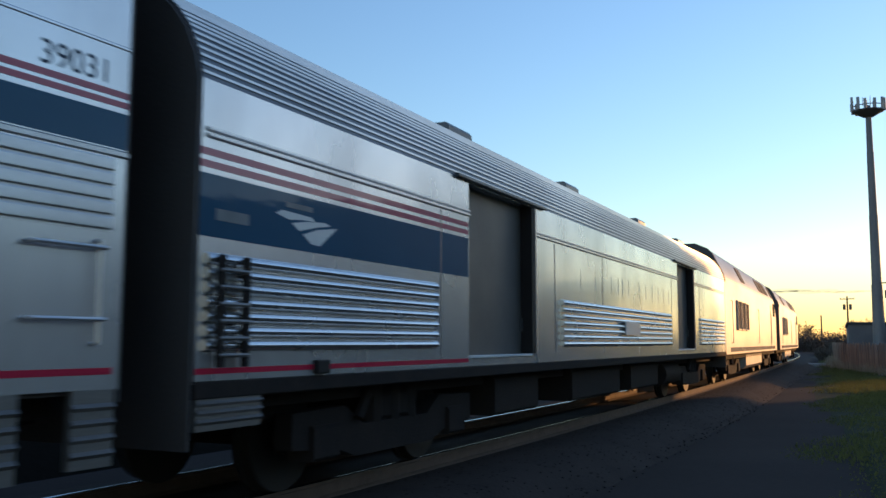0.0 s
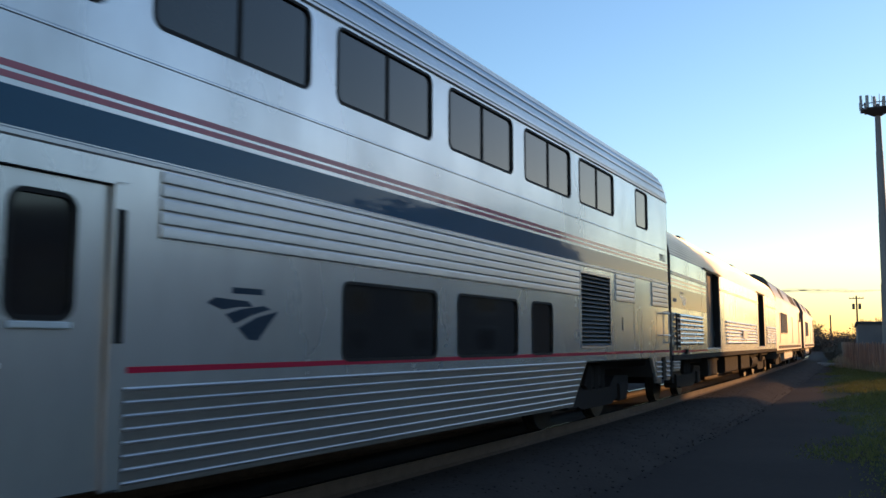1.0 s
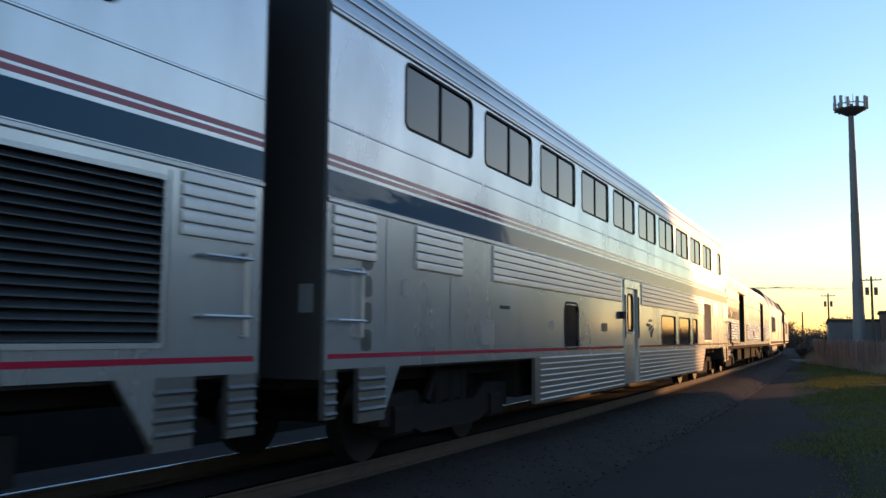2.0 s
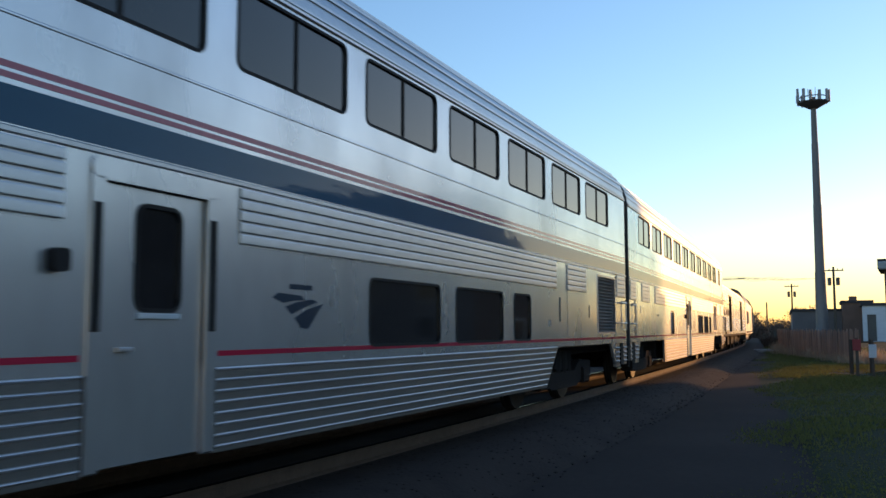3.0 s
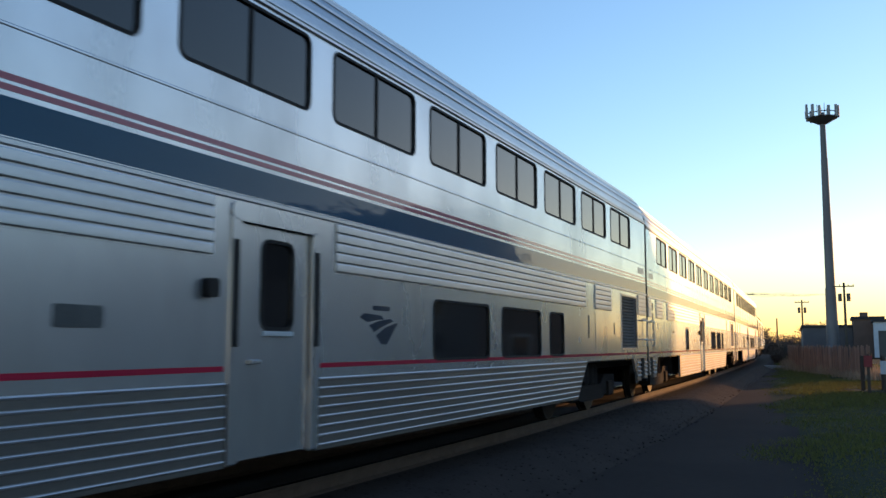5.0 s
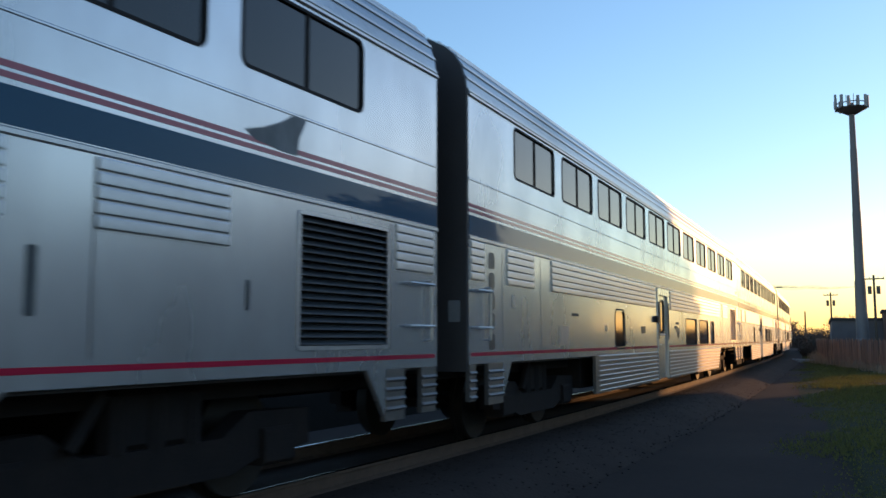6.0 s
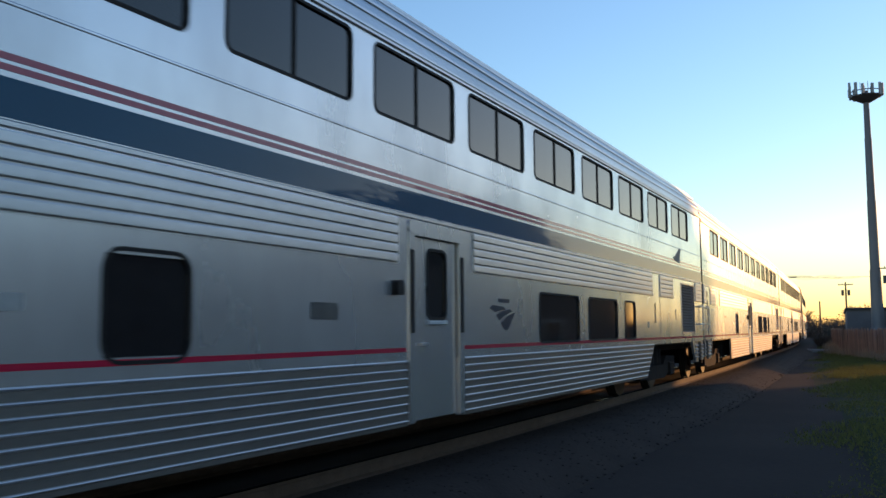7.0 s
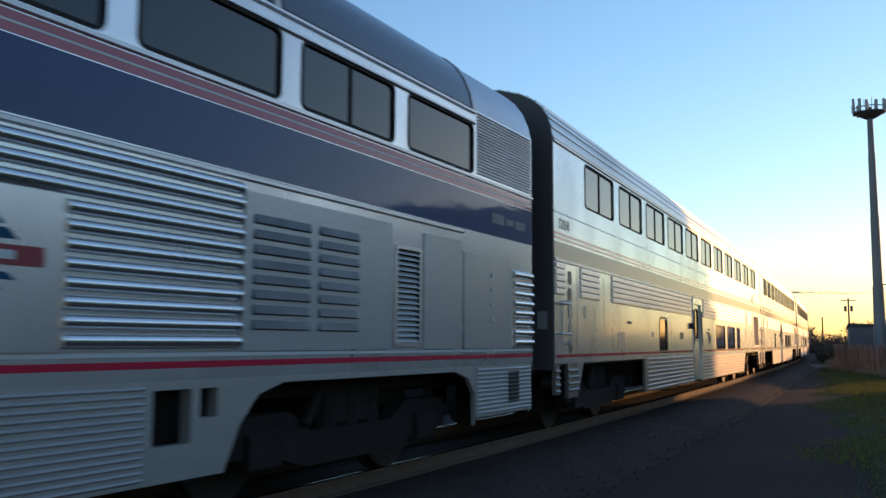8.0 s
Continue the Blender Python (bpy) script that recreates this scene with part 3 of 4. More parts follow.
    for x in (-5.2, -0.5, 4.6, 9.0):
        Shape().box(x - 0.35, x + 0.35, -0.75, -0.25, 3.94, 4.13, 0.05).make("roof_vent", ROOFDARK, root)
    for k in (-1, 1):
        Shape().prism(arch(ROOF_LOW, -0.02) + [(HALF - 0.01, 0.6), (-HALF + 0.01, 0.6)], k * F - 0.02 + 0.025 * k, k * F + 0.025 * k).make("end_wall", ENDS, root, "end wall painted near black for the shade between cars", smooth=0)
        Shape().box(min(k * F, k * (F + 0.34)), max(k * F, k * (F + 0.34)), -0.55, 0.55, 1.1, 3.3, 0.08).make("diaphragm", RUBBER, root, "black rubber gangway bellows")
        Shape().box(min(k * (F - 1.0), k * (F + 0.36)), max(k * (F - 1.0), k * (F + 0.36)), -0.12, 0.12, 0.72, 0.98, 0.03).make("coupler", DARK, root)
    mo = Shape()
    for a, b in ((-F + 0.05, d1[0]), (d1[1], d2[0]), (d2[1], F - 0.05)):
        for z in (2.71, 2.755):
            mo.prism([(Y, z - 0.018), (Y - 0.024, z - 0.006), (Y - 0.024, z + 0.008), (Y, z + 0.018)], a, b)
    mo.make("letterboard_moulding", RIBBED, root)
    stripe(root, "blue_band", BLUE, -F, d1[0] - 0.02, 2.02, 2.45)
    stripe(root, "upper_red_line", PINK, -F, d1[0] - 0.02, 2.575, 2.625)
    stripe(root, "lower_red_line", PINK, -F, d1[0] - 0.02, 2.49, 2.54)
    stripe(root, "sill_red_line", RED, -F, d1[0] - 0.02, 1.095, 1.135)
    swoosh(root, *P(0.82, 1.66), 2.08, 2.31, LIGHT, Y - 0.006)
    for p in (0.95, 0.16):
        a, b = P(p, p + 0.35)
        Shape().slab([(a, 2.34 if p > 0.5 else 2.14), (b, 2.34 if p > 0.5 else 2.14), (b, 2.38 if p > 0.5 else 2.22), (a, 2.38 if p > 0.5 else 2.22)], Y - 0.006, Y).make("lettering_bar", GRIME, root, smooth=0)
    for a, b in ((0.06, 3.47), (7.4, 14.55), (18.0, 21.6)):
        ribs(Shape(), *P(a, b), 1.24, 1.92, 7, Y, 0.05, 0.8).make("fluting", POLISHED, root, "bold polished side fluting")
    # ladder at the rear corner: two stiles and six rungs before the fluting
    for p in (0.14, 0.40):
        a, b = P(p, p + 0.05)
        Shape().box(a, b, Y - 0.085, Y - 0.05, 1.14, 1.90, 0.008).make("ladder_stile", DARK, root)
    for i in range(6):
        a, b = P(0.14, 0.45)
        Shape().tube((a, Y - 0.075, 1.22 + 0.115 * i), (b, Y - 0.075, 1.22 + 0.115 * i), 0.017, n=6).make("ladder_rung", SKIRT, root)
    # windows plated over long ago, and the seams between the side panels
    for p, w in ((8.35, 0.75), (10.05, 0.42), (10.75, 0.42), (11.95, 0.5), (13.0, 0.5), (14.0, 0.5)):
        a, b = P(p, p + w)
        frame_ring(Shape(), a, b, 2.12, 2.42, 0.014, 0.03, Y + 0.001, Y - 0.004).make("plated_window", STEEL, root, "outline of a plated window")
    for p in (3.6, 7.15, 9.5, 14.75, 18.0):
        a, b = P(p, p + 0.018)
        Shape().box(a, b, Y - 0.004, Y + 0.002, 1.16, 2.68).make("panel_seam", SKIRT, root, smooth=0)
    a, b = P(1.35, 1.52)
    Shape().box(a, b, Y - 0.05, Y, 1.06, 1.17, 0.012).make("marker_box", RUBBER, root, "small black box on the sill")
    a, b = P(10.7, 11.7)
    Shape().slab([(a, 1.44), (b, 1.44), (b, 1.66), (a, 1.66)], Y - 0.066, Y - 0.05).make("data_plate", LIGHT, root, smooth=0)
    sill = Shape().box(-F, F, Y - 0.01, Y + 0.12, 0.93, 1.05, 0.01)
    sill.make("side_sill", DARK, root)
    Shape().box(-F + 0.1, F - 0.1, -1.2, 1.2, 0.8, 1.02).make("underframe", DARK, root)
    for x0, x1 in ((-5.5, -4.0), (-2.5, 0.2), (1.0, 3.2)):
        Shape().box(x0, x1, -1.35, -0.5, 0.42, 0.9, 0.04).make("equipment_box", DARK, root)
    Shape().tube((4.0, -1.1, 0.62), (5.6, -1.1, 0.62), 0.26, n=16).make("air_tank", DARK, root)
    a, b = P(0.02, 0.7)
    e = Shape().box(a, b, Y, Y + 0.05, 0.72, 0.95)
    for z in (0.78, 0.84, 0.90):
        e.prism([(Y, z - 0.02), (Y - 0.025, z), (Y, z + 0.02)], a, b)
    e.make("end_steps", SKIRT, root)
    truck(root, -F + 3.3)
    truck(root, F - 3.3)
    return root


def lounge_car():
    LEN = 25.19
    F = LEN / 2
    root = car_root("lounge_car", "two-level lounge car with curved roof glazing and blue band", "train car", "two-level passenger cars")

    def P(a, b):
        return F - b, F - a

    Y = -HALF
    uppers = [(1.70 + 1.697 * i, 3.10 + 1.697 * i) for i in range(13)]
    holes = [(*P(a, b), 3.215, 3.735) for a, b in uppers] + [(*P(2.88, 3.30), 1.31, 2.20)]
    Shape().box(-F + 0.02, F - 0.02, Y + 0.075, HALF, 1.0, 4.12).make("body_core", ENDS, root, smooth=0)
    skin(Shape(), -F, F, 1.06, 3.93, holes, Y, 0.08).make("side_sheet", STEEL, root, "brushed stainless steel side", smooth=0)
    low = [(0.0, 3.92), (0.04, 4.10), (0.11, 4.27), (0.22, 4.42), (0.36, 4.54), (0.60, 4.66), (0.90, 4.75), (1.25, 4.80), (1.555, 4.82)]
    Shape().prism(arch(low), -F, F).make("roof", ROOF, root, "dull steel roof")
    for i in range(6):
        a, b = P(1.75 + 3.47 * i, 5.08 + 3.47 * i)
        ring = [(-HALF + w - 0.012, z + 0.012) for w, z in low[:6]]
        ring += [(y + 0.03, z - 0.03) for y, z in ring[::-1]]
        ob = Shape().prism(ring, a, b).make("roof_glazing", SMOKE, root, "smoked curved roof window")
        Shape().prism([(y - 0.012, z + 0.006) for y, z in ring[:6]] + [(y - 0.002, z - 0.03) for y, z in ring[:6][::-1]], b + 0.02, b + 0.10).make("glazing_bar", GREY, ob)
    for z in (3.775, 3.895):
        Shape().prism([(Y, z - 0.022), (Y - 0.03, z - 0.01), (Y - 0.03, z + 0.012), (Y, z + 0.022)], -F, F - 1.65).make("eave_moulding", RIBBED, root)
    Shape().prism([(Y, 3.13), (Y - 0.025, 3.14), (Y - 0.025, 3.165), (Y, 3.178)], -F, F).make("window_sill_moulding", RIBBED, root)
    Shape().prism([(Y, 2.49), (Y - 0.03, 2.50), (Y - 0.03, 2.525), (Y, 2.54)], -F, F - 1.95).make("belt_moulding", RIBBED, root)
    for k in (-1, 1):
        Shape().prism(arch(low, -0.02) + [(HALF - 0.01, 0.95), (-HALF + 0.01, 0.95)], k * F - 0.02 + 0.025 * k, k * F + 0.025 * k).make("end_wall", ENDS, root, "end wall painted dark for the shade between cars", smooth=0)
        Shape().box(min(k * F, k * (F + 0.4)), max(k * F, k * (F + 0.4)), -0.7, 0.7, 2.45, 4.6, 0.08).make("diaphragm", RUBBER, root, "black rubber gangway bellows")
        Shape().box(min(k * (F - 1.0), k * (F + 0.36)), max(k * (F - 1.0), k * (F + 0.36)), -0.12, 0.12, 0.72, 0.98, 0.03).make("coupler", DARK, root)
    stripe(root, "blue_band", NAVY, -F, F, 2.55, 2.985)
    for p, w, z0, z1 in ((0.22, 0.30, 2.70, 2.80), (0.58, 0.22, 2.72, 2.79), (0.86, 0.34, 2.70, 2.82)):
        Shape().slab([(F - p - w, z0), (F - p, z0), (F - p, z1), (F - p - w, z1)], Y - 0.006, Y - 0.002).make("lettering_bar", GRIME, root, smooth=0)
    stripe(root, "upper_red_line", PINK, -F, F, 3.068, 3.12)
    stripe(root, "pale_line", LIGHT, -F, F, 3.052, 3.066)
    stripe(root, "lower_red_line", PINK, -F, F, 2.995, 3.05)
    stripe(root, "sill_red_line", RED, -F, F, 1.14, 1.185)
    stripe(root, "sill_white_line", LIGHT, -F, F, 1.215, 1.24)
    for i, (a, b) in enumerate(uppers):
        window(root, *P(a, b), 3.215, 3.735, i % 2 == 1, 0.05)
    co = ribs(Shape(), *P(0.05, 1.58), 3.20, 3.92, 20, Y, 0.016, 0.7)
    co.make("corrugated_panel", RIBBED, root, "finely corrugated end panel")
    for a, b, lo, hi, n in ((5.5, 7.0, 1.26, 2.48, 11), (8.9, 25.0, 1.26, 2.48, 11), (7.0, 8.9, 2.15, 2.48, 3), (0.05, 0.62, 1.26, 2.20, 8)):
        ribs(Shape(), *P(a, b), lo, hi, n, Y, 0.05, 0.78).make("fluting", POLISHED, root, "bold side fluting")
    # painted and louvred panels at the front end
    for a, b, t in ((0.68, 1.92, 2.30), (1.98, 2.8, 2.40), (3.42, 5.46, 2.42)):
        c, d = P(a, b)
        Shape().slab(round_ring(c, d, 1.25, t, 0.02), Y - 0.014, Y).make("access_panel", GREY, root, "plain grey access panel")
    for a, b in ((3.98, 4.55), (4.68, 5.36)):
        lv = Shape()
        c, d = P(a, b)
        for i in range(8):
            z = 1.40 + 0.112 * i
            lv.prism([(Y - 0.014, z), (Y - 0.016, z + 0.075), (Y - 0.034, z + 0.012)], c, d)
        lv.make("pressed_vents", LOUVRE, root, "rows of pressed vent slots")
    louvre(root, *P(2.88, 3.30), 1.31, 2.20, 17, mat=LIGHT)
    for i in range(4):
        Shape().slab(round_ring(F - 1.25, F - 1.20, 1.55 + 0.17 * i, 1.60 + 0.17 * i, 0.02), Y - 0.03, Y - 0.012).make("status_light", LIGHT, root, "small white lens")
    # sign panel with a plain red, white and blue mark
    c, d = P(7.0, 8.9)
    sp = Shape().slab([(c, 1.25), (d, 1.25), (d, 2.15), (c, 2.15)], Y - 0.02, Y)
    sign = sp.make("emblem_panel", STEEL, root, "smooth panel with a red and blue emblem", smooth=0)
    Shape().slab([(F - 8.2, 1.72), (F - 7.13, 1.72), (F - 7.13, 1.83), (F - 8.2, 1.83)], Y - 0.026, Y - 0.018).make("emblem_bar", SIGNRED, sign, smooth=0)
    for k in range(3):
        Shape().slab([(F - 7.86 + 0.2 * k, 1.75), (F - 7.72 + 0.2 * k, 1.75), (F - 7.72 + 0.2 * k, 1.80), (F - 7.86 + 0.2 * k, 1.80)], Y - 0.029, Y - 0.025).make("lettering_bar", LIGHT, sign, smooth=0)
    for z0, z1, e in ((1.86, 1.92, 7.30), (1.94, 1.99, 7.38), (1.64, 1.68, 7.30), (1.58, 1.62, 7.38)):
        Shape().slab([(F - 8.1, z0), (F - e, z0), (F - e - 0.06, z1), (F - 8.04, z1)], Y - 0.024, Y - 0.018).make("emblem_wing", BLUE, sign, smooth=0)
    # skirt with truck arches
    sk = Shape()
    for k in (1, -1):
        arc = [(F - 1.62 - 0.02, 0.42), (F - 1.62, 0.72), (F - 1.80, 0.93), (F - 2.10, 1.01), (F - 4.95, 1.01), (F - 5.25, 0.93), (F - 5.45, 0.72), (F - 5.6, 0.42)]
        top = [(k * x, 1.06) for x, _ in arc]
        low_pts = [(k * x, z) for x, z in arc]
        for i in range(len(arc) - 1):
            if 1 <= i <= 5 or i in (0, 6):
                if arc[i][1] > 0.5 or arc[i + 1][1] > 0.5:
                    q = [low_pts[i], low_pts[i + 1], top[i + 1], top[i]]
                    sk.slab(q, Y, Y + 0.05)
        sk.slab([(k * (F - 0.05), 0.5), (k * (F - 1.62), 0.5), (k * (F - 1.62), 1.06), (k * (F - 0.05), 1.06)], Y, Y + 0.05)
    skin(sk, -F + 5.6, F - 5.6, 0.41, 1.06, [(F - 6.27, F - 5.93, 0.64, 1.0), (F - 5.85, F - 5.68, 0.8, 1.0)], Y, 0.1)
    sk.make("skirt", CLEAN_SKIRT, root, "grey finely ribbed lower skirt", smooth=0)
    sr = Shape()
    for i in range(13):
        z = 0.45 + 0.047 * i
        sr.prism([(Y, z - 0.014), (Y - 0.014, z), (Y, z + 0.014)], -F + 5.7, F - 6.35)
        if z > 0.52:
            sr.prism([(Y, z - 0.014), (Y - 0.014, z), (Y, z + 0.014)], F - 1.58, F - 0.08)
    sr.make("skirt_ribs", CLEAN_SKIRT, root)
    # black plate that paints the shade of an open step well
    Shape().box(F - 0.75, F - 0.45, Y - 0.012, Y, 0.62, 0.98).make("step_well_shade", RUBBER, root)
    Shape().box(-F + 5.7, F - 5.7, Y + 0.25, HALF - 0.05, 0.5, 1.0).make("equipment_box", DARK, root)
    Shape().box(-F + 0.1, F - 0.1, -1.1, 1.1, 0.85, 1.02).make("underframe", DARK, root)
    truck(root, F - 3.5)
    truck(root, -F + 3.5)
    return root


def locomotive():
    LEN = 20.4
    F = LEN / 2
    root = car_root("locomotive", "silver diesel locomotive with sloping upper sides", "locomotive", "locomotives")
    Y = -HALF + 0.03

    def P(a, b):  # from the rear, forward
        return -F + a, -F + b

    half = [(-1.525, 0.95), (-1.525, 3.18), (-1.48, 3.35), (-1.18, 3.98), (-1.05, 4.12), (-0.70, 4.28)]
    ring = half + [(-y, z) for y, z in half[::-1]]
    Shape().prism(ring, -F, F - 2.6).make("carbody", LOCO, root, "smooth silver painted carbody")
    n = len(ring)
    nose = Shape()
    tip = [(y * 0.86, 0.95 + (z - 0.95) * 0.52) for y, z in ring]
    mid = [(y * 0.97, 0.95 + (z - 0.95) * 0.72) for y, z in ring]
    rows = [[(F - 2.6, y, z) for y, z in ring], [(F - 1.1, y, z) for y, z in mid], [(F, y, z) for y, z in tip]]
    nose.add([p for r in rows for p in r], [(k * n + i, k * n + (i + 1) % n, (k + 1) * n + (i + 1) % n, (k + 1) * n + i) for k in (0, 1) for i in range(n)] + [tuple(range(2 * n, 3 * n))])
    nose.make("cab_nose", LOCO, root)
    Shape().prism([(y * 0.97, z + 0.01) for y, z in half[3:] + [(-y, z) for y, z in half[:2:-1]]] + [(0.9, 3.9), (-0.9, 3.9)], -F + 0.05, F - 3.0).make("roof_hatch", LOCO, root, "silver roof hatches")
    Shape().prism([(y * 1.01, z + 0.015) for y, z in ring[1:-1]] + [(1.4, 2.4), (-1.4, 2.4)], -F - 0.03, -F + 0.22).make("rear_hood_edge", ENDS, root, "dark rear hood edge")
    Shape().prism([(y * 0.99, z - 0.01) for y, z in ring], -F - 0.06, -F - 0.01).make("end_wall", ENDS, root, "end wall painted dark for the shade between cars", smooth=0)
    Shape().box(-F - 0.3, -F, -0.5, 0.5, 1.0, 3.1, 0.06).make("diaphragm", RUBBER, root)
    for k in (-1, 1):
        Shape().box(min(k * (F - 1.0), k * (F + 0.31)), max(k * (F - 1.0), k * (F + 0.31)), -0.12, 0.12, 0.72, 0.98, 0.03).make("coupler", DARK, root)

    def slope(a, b, z0, z1, name, mat):  # a panel lying on the sloped upper side
        y0, y1 = np.interp(z0, [3.35, 3.98], [-1.48, -1.18]), np.interp(z1, [3.35, 3.98], [-1.48, -1.18])
        x0, x1 = P(a, b)
        Shape().prism([(y0 - 0.02, z0), (y1 - 0.02, z1 + 0.01), (y1 + 0.04, z1), (y0 + 0.04, z0)], x0, x1).make(name, mat, root)

    slope(5.0, 6.2, 3.42, 3.92, "roof_intake", RUBBER)
    for a in (11.4, 12.9, 14.4):
        slope(a, a + 1.2, 3.42, 3.92, "radiator_grille", RUBBER)
    for a in (17.0,):
        slope(a, a + 0.75, 3.40, 3.90, "cab_upper_grille", RUBBER)
    for i in range(3):
        a, b = P(2.7 + 1.15 * i, 3.6 + 1.15 * i)
        louvre(root, a, b, 1.75, 2.65, 10, y=-1.525 - 0.06, mat=RUBBER, border=LOCO)
    window(root, *P(16.9, 17.7), 2.55, 3.1, False, 0.08, y=-1.545)
    Shape().box(*P(15.6, 16.4), -1.54, -1.52, 1.15, 3.0).make("cab_door", LOCO, root)
    stripe(root, "blue_band", BLUE, -F + 1.0, F - 2.7, 1.02, 1.16, y=-1.525)
    for a in (1.3, 9.6, 15.3):
        x = P(a, a)[0]
        handrail(root, (x, -1.525, 1.3), (x, -1.525, 2.6))
    Shape().box(-3.0, 3.0, -1.3, 1.3, 0.35, 0.98, 0.12).make("fuel_tank", LOCO, root)
    Shape().box(-F + 0.1, F - 0.6, -1.3, 1.3, 0.78, 0.98).make("underframe", DARK, root)
    truck(root, -F + 3.9, 2.75)
    truck(root, F - 4.1, 2.75)
    return root


COACH = two_level_car("coach", "two-level stainless passenger car with red and blue stripes")
CARS = [  # object, length, how far its front end lies behind the front of the first two-level car
    (COACH, 25.19, 25.97),
    (copy_thing(COACH, Matrix()), 25.19, 51.80),
    (copy_thing(COACH, Matrix()), 25.19, 77.72),
    (two_level_car("dorm", "two-level stainless crew car with red and blue stripes"), 25.19, 0.0),
    (baggage_car(), 22.0, -22.58),
    (lounge_car(), 25.19, 103.72),
]
ENGINE = locomotive()
CARS += [(ENGINE, 20.4, -43.7), (copy_thing(ENGINE, Matrix()), 20.4, -64.75)]
F2 = 25.19 / 2
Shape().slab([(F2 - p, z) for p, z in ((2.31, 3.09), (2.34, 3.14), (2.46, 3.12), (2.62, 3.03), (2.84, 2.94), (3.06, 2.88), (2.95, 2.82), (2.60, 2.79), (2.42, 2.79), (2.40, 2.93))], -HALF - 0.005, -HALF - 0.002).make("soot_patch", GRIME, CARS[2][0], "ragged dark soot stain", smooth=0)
writing("39031", F2 - 0.64, 2.87, -HALF - 0.002, 0.205, LOGO, CARS[3][0])
for owner, first in ((CARS[0][0], 24.35), (CARS[1][0], 0.15)):  # worn numbers that can no longer be read
    for i in range(5):
        Shape().slab([(F2 - first - 0.13 * i - 0.09, 2.90), (F2 - first - 0.13 * i, 2.90), (F2 - first - 0.13 * i, 3.03), (F2 - first - 0.13 * i - 0.09, 3.03)], -HALF - 0.003, -HALF).make("lettering_bar", GREY, owner, smooth=0)
writing("32058", F2 - 25.0, 2.90, -HALF - 0.002, 0.20, LOGO, CARS[2][0])


# ---- ground, track and surroundings ----
def strip(us, offs_z):
    """A sheet along the track: its cross-section is rows of (offset to the left, height)."""
    s = Shape()
    n = len(offs_z)
    for u in us:
        for o, z in offs_z:
            x, y = on_track(u, o)
            s.v.append((float(x), float(y), z))
    s.f += [(k * n + i, k * n + i + 1, (k + 1) * n + i + 1, (k + 1) * n + i) for k in range(len(us) - 1) for i in range(n - 1)]
    return s


GROUND_Z = -0.42
g = Shape()
edges = sorted(set([-1500, -700, -300, -120, -60] + list(range(-40, 90, 2)) + [110, 140, 180, 240, 320, 500, 900, 1500]))
nx = len(edges)
for yy in edges:
    for xx in edges:
        g.v.append((xx, yy, GROUND_Z + 0.014 * noise.noise((xx * 0.15, yy * 0.15, 0)) - 0.03))
g.f += [(j * nx + i, j * nx + i + 1, (j + 1) * nx + i + 1, (j + 1) * nx + i) for j in range(nx - 1) for i in range(nx - 1)]
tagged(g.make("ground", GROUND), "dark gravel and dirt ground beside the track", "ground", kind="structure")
bed = strip(np.arange(-150, 300, 1.5), [(HALF + 3.6, GROUND_Z - 0.1), (HALF + 1.9, -0.179), (HALF - 1.75, -0.165), (HALF - 1.95, -0.20), (HALF - 2.35, -0.385), (HALF - 2.85, -0.60)])
tagged(bed.make("ballast_bed", BALLAST), "stone ballast bed under the rails", "ballast", kind="structure")
# added bank: keeps far-side sky light from reaching under the train
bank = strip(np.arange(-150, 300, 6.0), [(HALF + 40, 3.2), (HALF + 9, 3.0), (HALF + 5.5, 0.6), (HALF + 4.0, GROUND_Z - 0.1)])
tagged(bank.make("light_block_bank", EARTH), "added dark bank that blocks sky light from the far side", "bank", kind="structure")
TRACK = tagged(new("railway_track"), "single railway track with shiny rail tops on timber sleepers", "track", kind="structure")
for side in (-0.755, 0.755):
    base = strip(np.arange(-150, 300, 1.0), [(HALF + side + 0.07, -0.172), (HALF + side + 0.06, -0.16), (HALF + side + 0.012, -0.14), (HALF + side + 0.012, -0.045), (HALF + side + 0.036, -0.035), (HALF + side + 0.036, -0.008),
                                             (HALF + side - 0.036, -0.008), (HALF + side - 0.036, -0.035), (HALF + side - 0.012, -0.045), (HALF + side - 0.012, -0.14), (HALF + side - 0.06, -0.16), (HALF + side - 0.07, -0.172)])
    rail = base.make("rail", RAIL, TRACK, smooth=0)
    strip(np.arange(-150, 300, 1.0), [(HALF + side + 0.03, -0.007), (HALF + side + 0.015, 0.0), (HALF + side - 0.015, 0.0), (HALF + side - 0.03, -0.007)]).make("rail_head", RAILTOP, rail, "polished running surface")

# one verge of turf along the right of the line, raised slightly
turf = Shape()
rows_t = np.arange(2, 150, 2.0)
for d in rows_t:
    for k, w in enumerate((0.0, 0.5, 2.5, 5.0, 8.0, 14.0)):
        a = radians(22.7 + 2.0 * math.sin(d * 0.13) * (1 if k == 0 else 0) * min(1, 10 / d))
        x, y = d * math.sin(a) + 0.25, d * math.cos(a)
        lift = (0.0, 0.09, 0.14, 0.16, 0.2, 0.2)[k] + 0.05 * noise.noise((x * 0.4 + k, y * 0.4, 3))
        turf.v.append((x + w * 0.92, y - w * 0.38, GROUND_Z - 0.04 + lift))
turf.f += [(j * 6 + i, j * 6 + i + 1, (j + 1) * 6 + i + 1, (j + 1) * 6 + i) for j in range(len(rows_t) - 1) for i in range(5)]
tagged(turf.make("grass_verge", TURF), "rough grass verge beside the gravel", "verge", kind="structure")


def tuft_field(name, mat, label, category, spots, height, blades, spread, lean=0.5, width=0.012):
    s = Shape()
